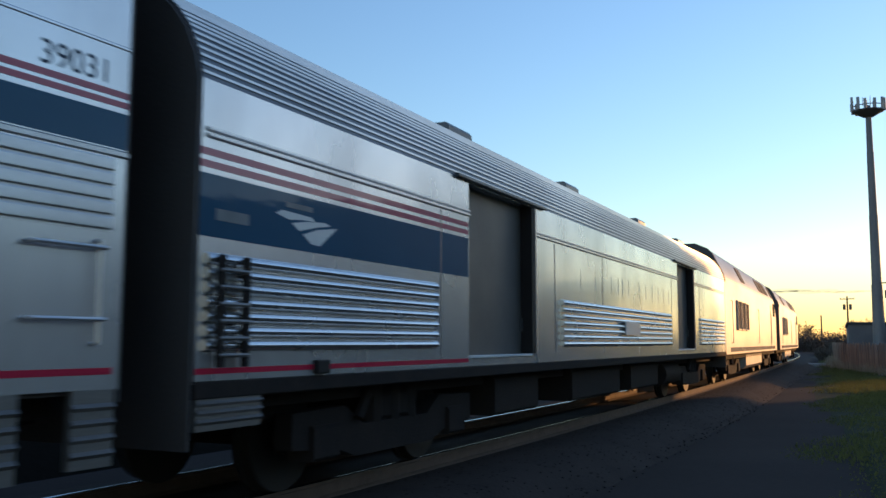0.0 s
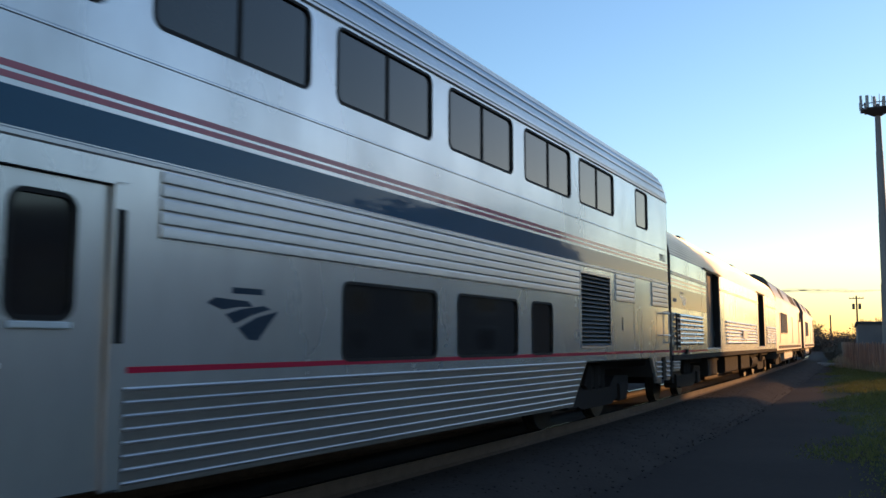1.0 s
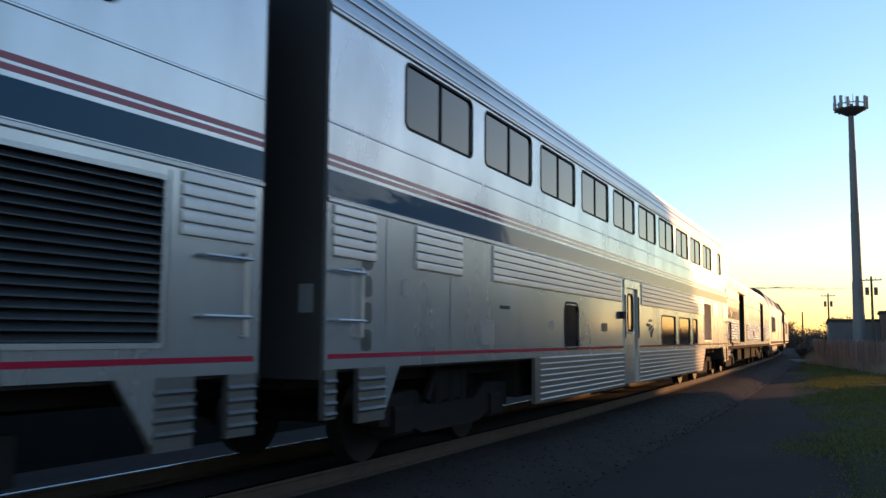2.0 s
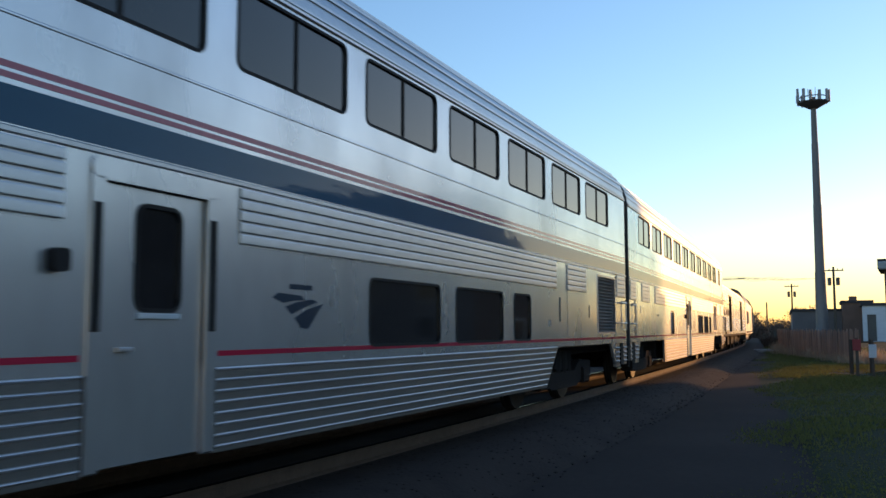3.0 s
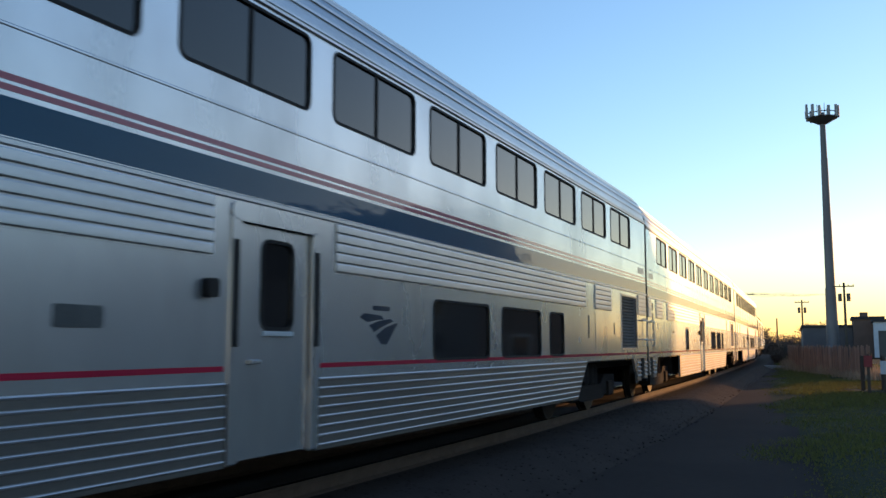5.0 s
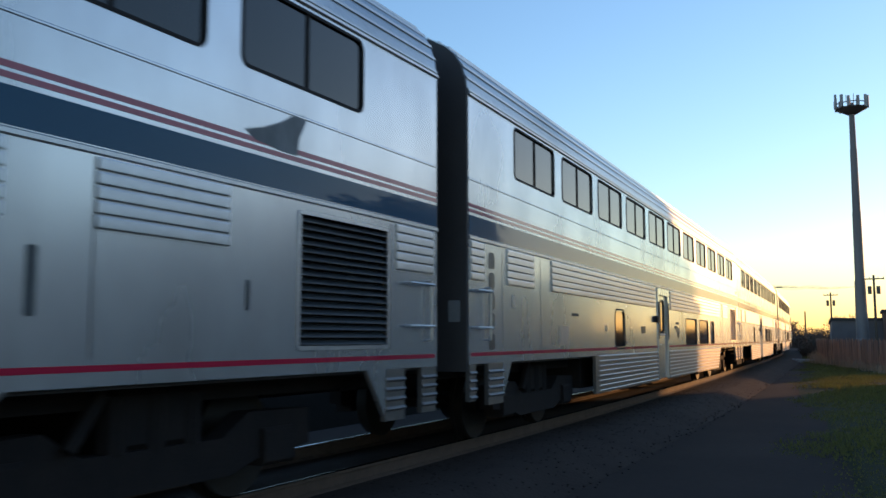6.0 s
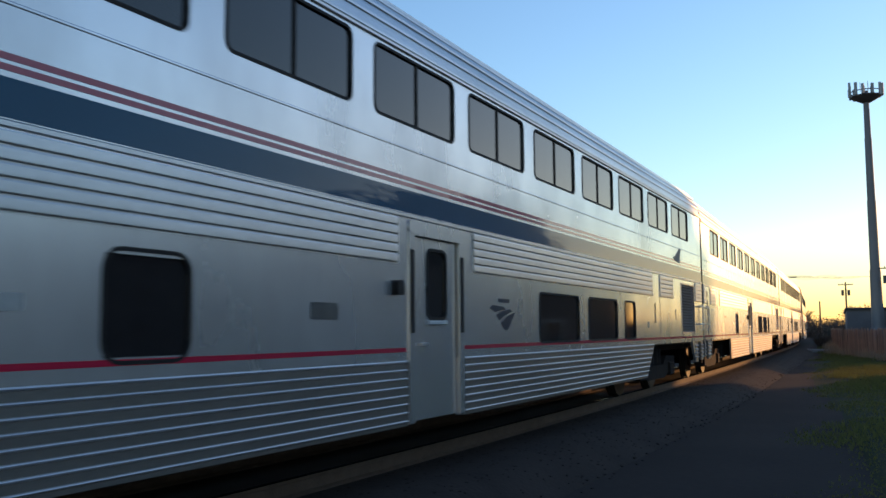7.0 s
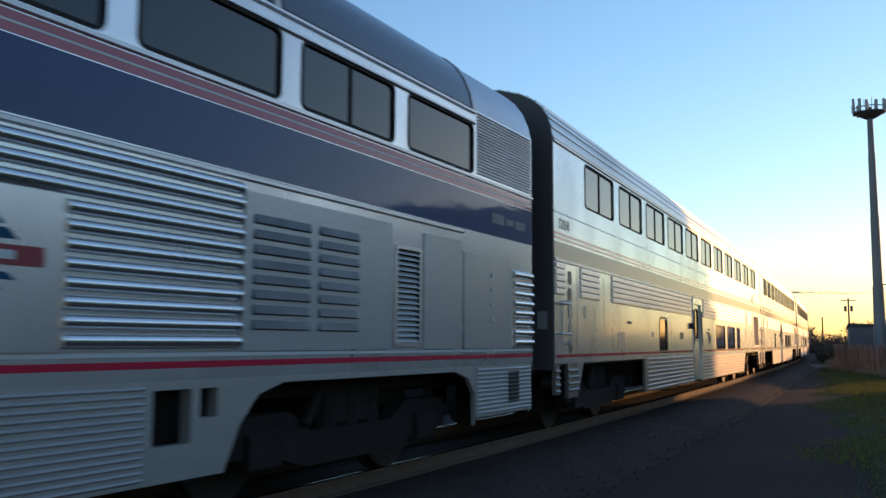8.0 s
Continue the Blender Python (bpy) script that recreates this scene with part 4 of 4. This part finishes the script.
    for x, y, z, k in spots:
        for _ in range(blades):
            a, r = random.uniform(0, math.tau), spread * random.random() ** 0.5
            bx, by = x + r * math.cos(a), y + r * math.sin(a)
            h = height * k * random.uniform(0.5, 1.15)
            t = random.uniform(0, math.tau)
            dx, dy = math.cos(t) * lean * h * random.random(), math.sin(t) * lean * h * random.random()
            w = width * random.uniform(0.7, 1.6)
            wx, wy = -math.sin(t) * w, math.cos(t) * w
            s.add([(bx - wx, by - wy, z), (bx + wx, by + wy, z), (bx + dx * 0.4 + wx * 0.7, by + dy * 0.4 + wy * 0.7, z + h * 0.6), (bx + dx * 0.4 - wx * 0.7, by + dy * 0.4 - wy * 0.7, z + h * 0.6), (bx + dx, by + dy, z + h)], [(0, 1, 2, 3), (3, 2, 4)])
    me = bpy.data.meshes.new(name)
    me.from_pydata(s.v, [], s.f)
    me.materials.append(mat)
    return tagged(new(name, me), label, category, kind="stuff")


def verge_point(d, w):
    a = radians(22.7)
    return d * math.sin(a) + 0.25 + w * 0.92, d * math.cos(a) - w * 0.38


spots = []
for _ in range(15000):
    d, w = 5 + 85 * random.random() ** 1.3, -1.3 + 9.0 * random.random()
    x, y = verge_point(d, w)
    thin = max(0.0, 0.9 - w) * 0.35
    if noise.noise((x * 0.3, y * 0.3, 7)) + 0.5 * noise.noise((x * 1.1, y * 1.1, 2)) > thin * 1.6 - 0.42:
        spots.append((x, y, GROUND_Z - 0.05 + float(np.interp(w, (0.0, 0.5, 2.5, 5.0, 8.0), (0.01, 0.09, 0.14, 0.16, 0.2))), max(0.25, 0.6 + 0.6 * noise.noise((x * 0.25, y * 0.25, 1)) - thin) * (0.45 + 0.55 * min(1.0, d / 24))))
tuft_field("grass", GRASS, "short rough green grass on the verge", "grass", spots, 0.15, 12, 0.38, 0.9, 0.010)

stones = Shape()
for _ in range(1800):
    u = random.uniform(1, 26) if random.random() < 0.7 else random.uniform(26, 60)
    o = HALF - random.uniform(0.9, 2.7)
    x, y = on_track(u, o)
    x, y = float(x), float(y)
    r = random.uniform(0.012, 0.032)
    z = float(np.interp(HALF - o, [0, 1.75, 1.95, 2.35, 4.2], [-0.175, -0.172, -0.205, -0.39, GROUND_Z]))
    a = random.uniform(0, 6.28)
    pts = []
    for px, py, pz in ((1, 0, 0), (0, 1, 0), (-1, 0, 0), (0, -1, 0), (0.1, 0.1, 0.32), (0, 0, -0.6)):
        q = r * random.uniform(0.7, 1.2)
        pts.append((x + q * (px * math.cos(a) - py * math.sin(a)), y + q * (px * math.sin(a) + py * math.cos(a)), z + q * pz + 0.008))
    stones.add(pts, [(0, 1, 4), (1, 2, 4), (2, 3, 4), (3, 0, 4), (1, 0, 5), (2, 1, 5), (3, 2, 5), (0, 3, 5)])
tagged(stones.make("loose_stones", BALLAST, smooth=0), "loose grey ballast stones on the shoulder", "stones", kind="stuff")


def far_place(az, dist):
    return dist * math.sin(radians(az)), dist * math.cos(radians(az))


# ---- fence, weeds and brush ----
FENCE_LINE = [far_place(29.4, 36), far_place(28.2, 47), far_place(24.3, 62), far_place(23.5, 140), far_place(23.4, 190)]


def fence_point(d):
    """Along the fence, which bends round the end of the verge and then runs on beside the line; d starts at 36."""
    run = d - 36.0
    for (x0, y0), (x1, y1) in zip(FENCE_LINE, FENCE_LINE[1:]):
        step = math.hypot(x1 - x0, y1 - y0)
        if run <= step:
            break
        run -= step
    return x0 + (x1 - x0) * run / step, y0 + (y1 - y0) * run / step


FENCE = tagged(new("fence"), "weathered brown board fence grown through with dry weeds", "fence")
d = 47.0
prev = None
while d < 140:
    x, y = fence_point(d)
    h = random.uniform(1.2, 1.6)
    tilt = random.uniform(-2.5, 2.5)
    Shape().box(-0.05, 0.05, -0.05, 0.05, -0.3, h).make("fence_post", POLE, FENCE, at=pose(x, y, GROUND_Z, tilt, 0, random.uniform(0, 60)))
    if prev:
        for z in (0.35, 0.8, 1.2):
            Shape().tube((prev[0], prev[1], GROUND_Z + z), (x, y, GROUND_Z + z), 0.02, n=5).make("fence_rail", POLE, FENCE)
    prev = (x, y)
    d += 2.4
# upright boards of uneven height along the track side
BOARDS = [Shape().box(-0.085, 0.085, -0.011, 0.011, 0.02, h, 0.004).mesh("fence_board", BOARD_WOOD) for h in (1.58, 1.68, 1.74, 1.63)]
d = 47.0
for i in range(300):
    (x, y), (x2, y2) = fence_point(d), fence_point(d + 0.19)
    ob = new("fence_board", BOARDS[i % 4 if i % 7 else 1])
    ob.parent = FENCE
    ob.matrix_basis = pose(x - 0.08, y, GROUND_Z + random.uniform(-0.04, 0.04), random.uniform(-1.5, 1.5), random.uniform(-1.2, 1.2), math.degrees(math.atan2(y2 - y, x2 - x)) + random.uniform(-2, 2))
    d += 0.19
# the gate corner with its two pale posts, board and barrow-like clutter
GATE = tagged(new("gate_posts"), "two weathered timber gate posts with a short rail", "gate")
gx, gy = 16.6, 31.6
for k in (0.0, 0.85):
    Shape().box(-0.05, 0.05, -0.05, 0.05, -0.2, 1.35, 0.01).make("gate_post", POLE, GATE, at=pose(gx + k, gy + 0.2 * k, GROUND_Z, 0, 0, 20))
Shape().tube((gx, gy, GROUND_Z + 1.25), (gx + 0.85, gy + 0.17, GROUND_Z + 1.25), 0.035, n=6).make("gate_rail", POLE, GATE)
SIGN = tagged(new("red_sign"), "faded red sign board on a short wooden post", "sign")
SIGN.matrix_basis = pose(15.6, 29.3, GROUND_Z, 0, 0, -28)
Shape().box(-0.05, 0.05, -0.05, 0.05, -0.2, 1.42).make("sign_post", POLE, SIGN)
Shape().box(-0.13, 0.13, -0.075, -0.05, 1.0, 1.38, 0.008).make("sign_board", SIGNRED, SIGN)
BOARD = tagged(new("white_sign"), "white sign board on a short post beside the gate", "sign")
BOARD.matrix_basis = pose(16.2, 29.4, GROUND_Z, 0, 0, -28)
Shape().box(-0.04, 0.04, -0.05, 0.05, -0.2, 1.36).make("sign_post", POLE, BOARD)
Shape().box(-0.12, 0.12, -0.075, -0.05, 0.75, 1.2, 0.008).make("sign_board", WHITEWALL, BOARD)
# pale edging along the end of the verge
EDGE = tagged(new("edging_stones"), "low pale edging stones where the grass ends", "edging")
for i in range(16):
    t = i / 15
    x, y = 25.5 + 4.6 * t + 3.5 * max(0, t - 0.5), 68 - 6 * t - 1.5 * max(0, t - 0.5) + 16 * max(0, 0.35 - t)
    Shape().box(-0.36, 0.36, -0.14, 0.14, -0.05, 0.22, 0.04).make("edging_stone", STONE, EDGE, at=pose(x, y, GROUND_Z, random.uniform(-3, 3), 0, -35 + random.uniform(-15, 15)))

spots = []
for _ in range(900):
    d = 45.5 + 105 * random.random() ** 1.7
    x, y = fence_point(d)
    spots.append((x + random.uniform(-0.7, 3.2), y + random.uniform(-0.9, 0.9), GROUND_Z, random.uniform(0.5, 1.1)))
tuft_field("dry_weeds", WEED, "dry brown weeds along the fence", "weeds", spots, 0.7, 16, 0.5, 0.35, 0.016)


def brush(name, label, places, mat, seed):
    """Bare twiggy brush: many thin shoots and small leaf clumps from each foot."""
    rnd = random.Random(seed)
    s = Shape()
    for x, y, h in places:
        for _ in range(26):
            a, e = rnd.uniform(0, math.tau), rnd.uniform(0.1, 0.75)
            L = h * rnd.uniform(0.5, 1.1)
            bx, by = x + rnd.uniform(-0.5, 0.5) * h * 0.5, y + rnd.uniform(-0.5, 0.5) * h * 0.5
            tip = (bx + L * e * math.cos(a), by + L * e * math.sin(a), GROUND_Z + L)
            s.tube((bx, by, GROUND_Z), tip, 0.035, 0.008, 4)
            for _ in range(9):
                k = rnd.uniform(0.25, 1.05)
                c = Vector((bx, by, GROUND_Z)).lerp(Vector(tip), k) + Vector((rnd.gauss(0, 0.16), rnd.gauss(0, 0.16), rnd.gauss(0, 0.12))) * h * 0.5
                w = rnd.uniform(0.05, 0.14) * min(h, 3) * 0.6
                u, v = Vector((rnd.gauss(0, 1), rnd.gauss(0, 1), rnd.gauss(0, 1))).normalized() * w, Vector((rnd.gauss(0, 1), rnd.gauss(0, 1), rnd.gauss(0, 1))).normalized() * w
                s.add([c - u, c + v, c + u, c - v * 0.8], [(0, 1, 2, 3)])
    me = bpy.data.meshes.new(name)
    me.from_pydata(s.v, [], s.f)
    me.materials.append(mat)
    return tagged(new(name, me), label, "brush", kind="stuff")


near_brush, far_brush = [], []
for _ in range(64):
    d = random.uniform(88, 150)
    a = radians(random.uniform(22.9, 24.5))
    near_brush.append((d * math.sin(a), d * math.cos(a), random.uniform(0.6, 1.1)))
# past about 30 degrees it is unseen, added to block low horizon glow
for _ in range(400):
    d = random.uniform(165, 235)
    a = radians(random.uniform(15, 44))
    far_brush.append((d * math.sin(a), d * math.cos(a), random.uniform(2.0, 4.2)))
brush("brush_row", "dark leafless brush beside the line", near_brush, TWIG, 3)
brush("far_brush", "distant dark winter brush across the end of the line", far_brush, TWIG, 4)


def bare_tree(az, dist, height, seed):
    rnd = random.Random(seed)
    x, y = far_place(az, dist)
    root = tagged(new("bare_tree"), "leafless winter tree with fine upright twigs", "tree", "bare trees")
    root.matrix_basis = pose(x, y, GROUND_Z - 0.1)
    trunk, twigs = Shape(), Shape()

    def grow(p, v, L, r, level):
        q = p + v * L
        (trunk if level < 2 else twigs).tube(p, q, r, r * 0.65, 7 if level < 2 else 4)
        if level == 5:
            return
        for _ in range(3 if level else 5):
            w = (v + Vector((rnd.gauss(0, 0.42), rnd.gauss(0, 0.42), rnd.gauss(0.1, 0.25)))).normalized()
            grow(p + v * L * rnd.uniform(0.65, 1.0), w, L * rnd.uniform(0.6, 0.8), r * 0.6, level + 1)

    grow(Vector((0, 0, 0)), Vector((0, 0, 1)), height * 0.30, height * 0.022, 0)
    trunk.make("trunk", TWIG, root)
    twigs.make("crown", TWIG, root, smooth=0)
    return root


TREES = ((21.0, 215, 10.5, 1), (21.9, 205, 8.0, 2), (25.25, 190, 8.6, 3), (20.2, 225, 9.0, 4), (22.4, 220, 6.5, 5))

# ---- tower, poles ----
def cell_tower():
    x, y = far_place(26.22, 125)
    root = tagged(new("cell_tower"), "tall tapered steel monopole with an antenna crown", "tower")
    root.matrix_basis = pose(x, y, GROUND_Z - 0.1)
    z0 = 0.0
    for i, (h, r0, r1) in enumerate(((9.2, 0.80, 0.66), (8.9, 0.60, 0.53), (8.2, 0.50, 0.43), (6.2, 0.40, 0.33))):
        Shape().tube((0, 0, z0), (0, 0, z0 + h), r0, r1, 18).make("mast_section", TOWER, root)
        z0 += h
    Shape().tube((0, 0, -0.3), (0, 0, 1.9), 1.35, 0.82, 18).make("flared_base", TOWER, root)
    ring = Shape()
    R = 1.9
    for zz in (z0 - 0.75, z0 - 0.15):
        for k in range(12):
            a, b = k * math.tau / 12, (k + 1) * math.tau / 12
            ring.tube((R * math.cos(a), R * math.sin(a), zz), (R * math.cos(b), R * math.sin(b), zz), 0.07, n=6)
    for k in range(6):
        a = k * math.tau / 6
        ring.tube((0, 0, z0 - 1.3), (R * math.cos(a), R * math.sin(a), z0 - 0.7), 0.08, n=6)
    ring.tube((0, 0, z0 - 0.85), (0, 0, z0 - 0.70), R * 0.98, R * 0.98, 14)
    ring.tube((0, 0, z0 - 1.55), (0, 0, z0 - 0.86), 0.55, R * 0.93, 14)
    ring.make("antenna_platform", TOWER, root)
    for k in range(12):
        a = k * math.tau / 12 + random.uniform(-0.15, 0.3)
        h = random.choice((1.0, 1.3, 1.6, 1.9))
        m = pose(1.06 * R * math.cos(a), 1.06 * R * math.sin(a), z0 - 0.9 + 0.25 * random.random(), 0, 0, math.degrees(a))
        Shape().box(-0.10, 0.10, -0.17, 0.17, 0, h, 0.03).make("panel_antenna", ANTENNA, root, at=m)
    for k in range(3):
        a = k * 2.1 + 0.6
        Shape().tube((0.6 * math.cos(a), 0.6 * math.sin(a), z0), (0.6 * math.cos(a), 0.6 * math.sin(a), z0 + 1.2), 0.035, n=6).make("whip_antenna", TOWER, root)
    return root


def utility_pole(az, dist, height, arms=True, cans=2):
    x, y = far_place(az, dist)
    root = tagged(new("utility_pole"), "weathered wooden utility pole with crossarm and transformers" if cans else "bare thin wooden pole", "pole", "poles along the line")
    root.matrix_basis = pose(x, y, GROUND_Z - 0.1, 0, 0, -az)
    Shape().tube((0, 0, 0), (0, 0, height), 0.19, 0.13, 10).make("pole_shaft", POLE, root)
    if arms:
        Shape().box(-1.2, 1.2, -0.06, 0.06, height - 0.55, height - 0.40).make("crossarm", POLE, root)
        for k in (-1.1, -0.5, 0.5, 1.1):
            Shape().tube((k, 0, height - 0.4), (k, 0, height - 0.2), 0.05, n=6).make("insulator", ANTENNA, root)
    for k in range(cans):
        o = -0.5 if k else 0.5
        Shape().tube((o, -0.1, height - 2.4), (o, -0.1, height - 1.4), 0.25, n=10).make("transformer", LOUVRE, root)
    return root


cell_tower()
for row in TREES:
    bare_tree(*row)
utility_pole(24.60, 172, 10.0)
utility_pole(26.95, 124, 9.8)
utility_pole(23.15, 190, 7.2, False, 0)


def smoke_streak():
    """A thin grey streak of old smoke lying far off over the end of the line."""
    m = bpy.data.materials.new("thin_smoke")
    m.use_nodes = True
    nt = m.node_tree
    b, out = nt.nodes["Principled BSDF"], nt.nodes["Material Output"]
    b.inputs["Base Color"].default_value, b.inputs["Roughness"].default_value = (0.42, 0.36, 0.33, 1), 1.0
    clear, mixer = nt.nodes.new("ShaderNodeBsdfTransparent"), nt.nodes.new("ShaderNodeMixShader")
    mixer.inputs[0].default_value = 0.08
    nt.links.new(clear.outputs[0], mixer.inputs[1])
    nt.links.new(b.outputs[0], mixer.inputs[2])
    nt.links.new(mixer.outputs[0], out.inputs[0])
    rnd = random.Random(8)
    s = Shape()
    for i in range(16):
        az = 20.3 + 5.2 * (i / 15) + rnd.uniform(-0.2, 0.2)
        x, y = far_place(az, 1400 + rnd.uniform(-30, 30))
        z = 78 - 4.5 * (i / 15) + rnd.uniform(-1.2, 1.2)
        L, t = rnd.uniform(14, 30), rnd.uniform(1.5, 3.4) * (1.0 - 0.5 * i / 15)
        ring = [[Vector((x + L * math.cos(a) * math.cos(e) * 0.92, y - L * math.cos(a) * math.cos(e) * 0.39 + 6 * math.sin(a) * math.cos(e), z + t * math.sin(e))) for a in [k * math.tau / 12 for k in range(12)]] for e in [radians(q) for q in (-80, -40, 0, 40, 80)]]
        s.add([p for r in ring for p in r], [(j * 12 + k, j * 12 + (k + 1) % 12, (j + 1) * 12 + (k + 1) % 12, (j + 1) * 12 + k) for j in range(4) for k in range(12)])
    tagged(s.make("smoke_streak", m), "thin grey smoke streak low over the horizon", "smoke", kind="stuff")


smoke_streak()


# ---- buildings ----
def block(name, label, category, az, dist, width, depth, height, wall, roof, openings=(), turn=0.0, base=GROUND_Z - 0.1):
    x, y = far_place(az, dist)
    root = tagged(new(name), label, category)
    root.matrix_basis = pose(x, y, base, 0, 0, turn)
    w = width / 2
    s = Shape()
    skin(s, -w, w, 0, height, [(a, b, c, d) for a, b, c, d, _ in openings], 0, 0.15)
    s.add([(-w, 0, 0), (-w, depth, 0), (-w, depth, height), (-w, 0, height)], [(0, 1, 2, 3)])
    s.add([(w, 0, 0), (w, depth, 0), (w, depth, height), (w, 0, height)], [(0, 1, 2, 3)])
    s.add([(-w, depth, 0), (w, depth, 0), (w, depth, height), (-w, depth, height)], [(0, 1, 2, 3)])
    s.make("wall", wall, root, smooth=0)
    for a, b, c, d, n in openings:
        p = Shape().slab([(a - 0.02, c - 0.02), (b + 0.02, c - 0.02), (b + 0.02, d + 0.02), (a - 0.02, d + 0.02)], 0.1, 0.14).make(n, GLASS if n == "window" else DOORWAY, root, smooth=0)
        frame_ring(Shape(), a, b, c, d, 0.08, 0.01, 0.05, -0.03).make("window_frame" if n == "window" else "door_frame", LIGHT, p)
    Shape().box(-w - 0.2, w + 0.2, -0.2, depth + 0.2, height, height + 0.35).make("roof", roof, root, smooth=0)
    return root


block("warehouse", "low grey block warehouse with a flat roof", "building", 25.95, 135, 6.4, 30, 4.3, WALL, ROOFING, [], turn=-24)
block("house", "white sided house with a flat dark roof", "house", 29.45, 122, 4.4, 9, 4.7, WHITEWALL, ROOFING, [(-1.7, -0.7, 0.3, 3.6, "door"), (0.5, 1.5, 2.0, 3.3, "window")], turn=-28)
HOME = block("brick_house", "dark brown brick house with a flat roof", "house", 28.15, 131, 3.6, 10, 5.3, BRICK, ROOFING, [], turn=-26)
Shape().box(-0.9, 0.1, 3.0, 4.0, 5.3, 6.3).make("chimney", BRICK, HOME)
# a long unseen hall, added to cast shade across the near part of the line; its end is lower than the rest
HALL = block("hall", "unseen long grey hall added to shade the near line", "building", 37, 74, 60, 14, 7.0, WALL, ROOFING,
             [(-28 + 5 * i, -26.4 + 5 * i, 1.1 + 3 * k, 2.9 + 3 * k, "window") for i in range(11) for k in range(2)])
HALL.matrix_basis = pose(43.1 + 30 * math.cos(radians(-56)), 52.1 + 30 * math.sin(radians(-56)), GROUND_Z - 0.1, 0, 0, -56)
Shape().slab([(-30.0, 7.3), (30.0, 7.3), (30.0, 12.8), (-27.0, 12.8), (-28.4, 11.2), (-28.8, 9.4), (-29.8, 8.9)], 1.0, 12.5).make("attic", ROOFING, HALL, "dark attic storey shaped to trim the cast shadow", smooth=0)
for x, h in ((-15.0, 13.6), (-4.0, 13.9), (10.0, 13.6)):
    Shape().box(x - 0.45, x + 0.45, 4.0, 4.9, 8.5, h, 0.03).make("chimney", BRICK, HALL)
# the small brick house whose corner and pale cornice show beside the gate
KIOSK = block("brick_cottage", "small brown brick house with a pale cornice", "house", 33.25, 35, 4.4, 3, 3.95, BRICK, ROOFING, [(0.0, 0.8, 1.1, 2.2, "window")], turn=-31)
Shape().box(-2.38, 2.38, -0.32, -0.22, 3.92, 4.2, 0.04).make("cornice", STONE, KIOSK, "pale cornice")

# unseen, added so the train's panes and lower sides mirror something dark
YARD = block("reflected_warehouse", "unseen brick warehouse added to darken the train's reflections", "building", 100, 50, 70, 14, 7.2, BRICK, ROOFING,
             [(-33 + 6 * i, -30.5 + 6 * i, 1.2 + 3.0 * k, 2.7 + 3.0 * k, "window") for i in range(11) for k in range(2)])
YARD.matrix_basis = pose(46.0, -18.0, GROUND_Z - 0.1, 0, 0, -88)

# ---- sleepers ----
TIE_MESH = Shape().box(-0.11, 0.11, -1.3, 1.3, -0.34, -0.175, 0.012).mesh("sleeper", TIE)
for i in range(300):
    u = -8 + 0.55 * i
    x, y = on_track(u)
    ob = new("sleeper", TIE_MESH)
    ob.parent = TRACK
    ob.matrix_basis = pose(float(x), float(y), 0, 0, 0, 90 - math.degrees(float(heading(u))) + random.uniform(-0.6, 0.6))


def distance_gone(t):
    """The train's way at a time, drawn smoothly through the rows of WAY."""
    times, way = [r[0] for r in WAY], [r[1] for r in WAY]
    pace = np.gradient(way, times)
    i = min(max(int(np.searchsorted(times, t, side="right")) - 1, 0), len(times) - 2)
    h = times[i + 1] - times[i]
    k = (t - times[i]) / h
    return float((1 + 2 * k) * (1 - k) ** 2 * way[i] + k * (1 - k) ** 2 * h * pace[i] + k * k * (3 - 2 * k) * way[i + 1] + k * k * (k - 1) * h * pace[i + 1])


def motions():
    """The train draws past and away: every car keeps to the curve of the track."""
    times = [0.25 * i for i in range(33)]
    for ob, length, back in CARS:
        walk(ob, [(t, car_pose(distance_gone(t) - back - length / 2, length)) for t in times])


motions()
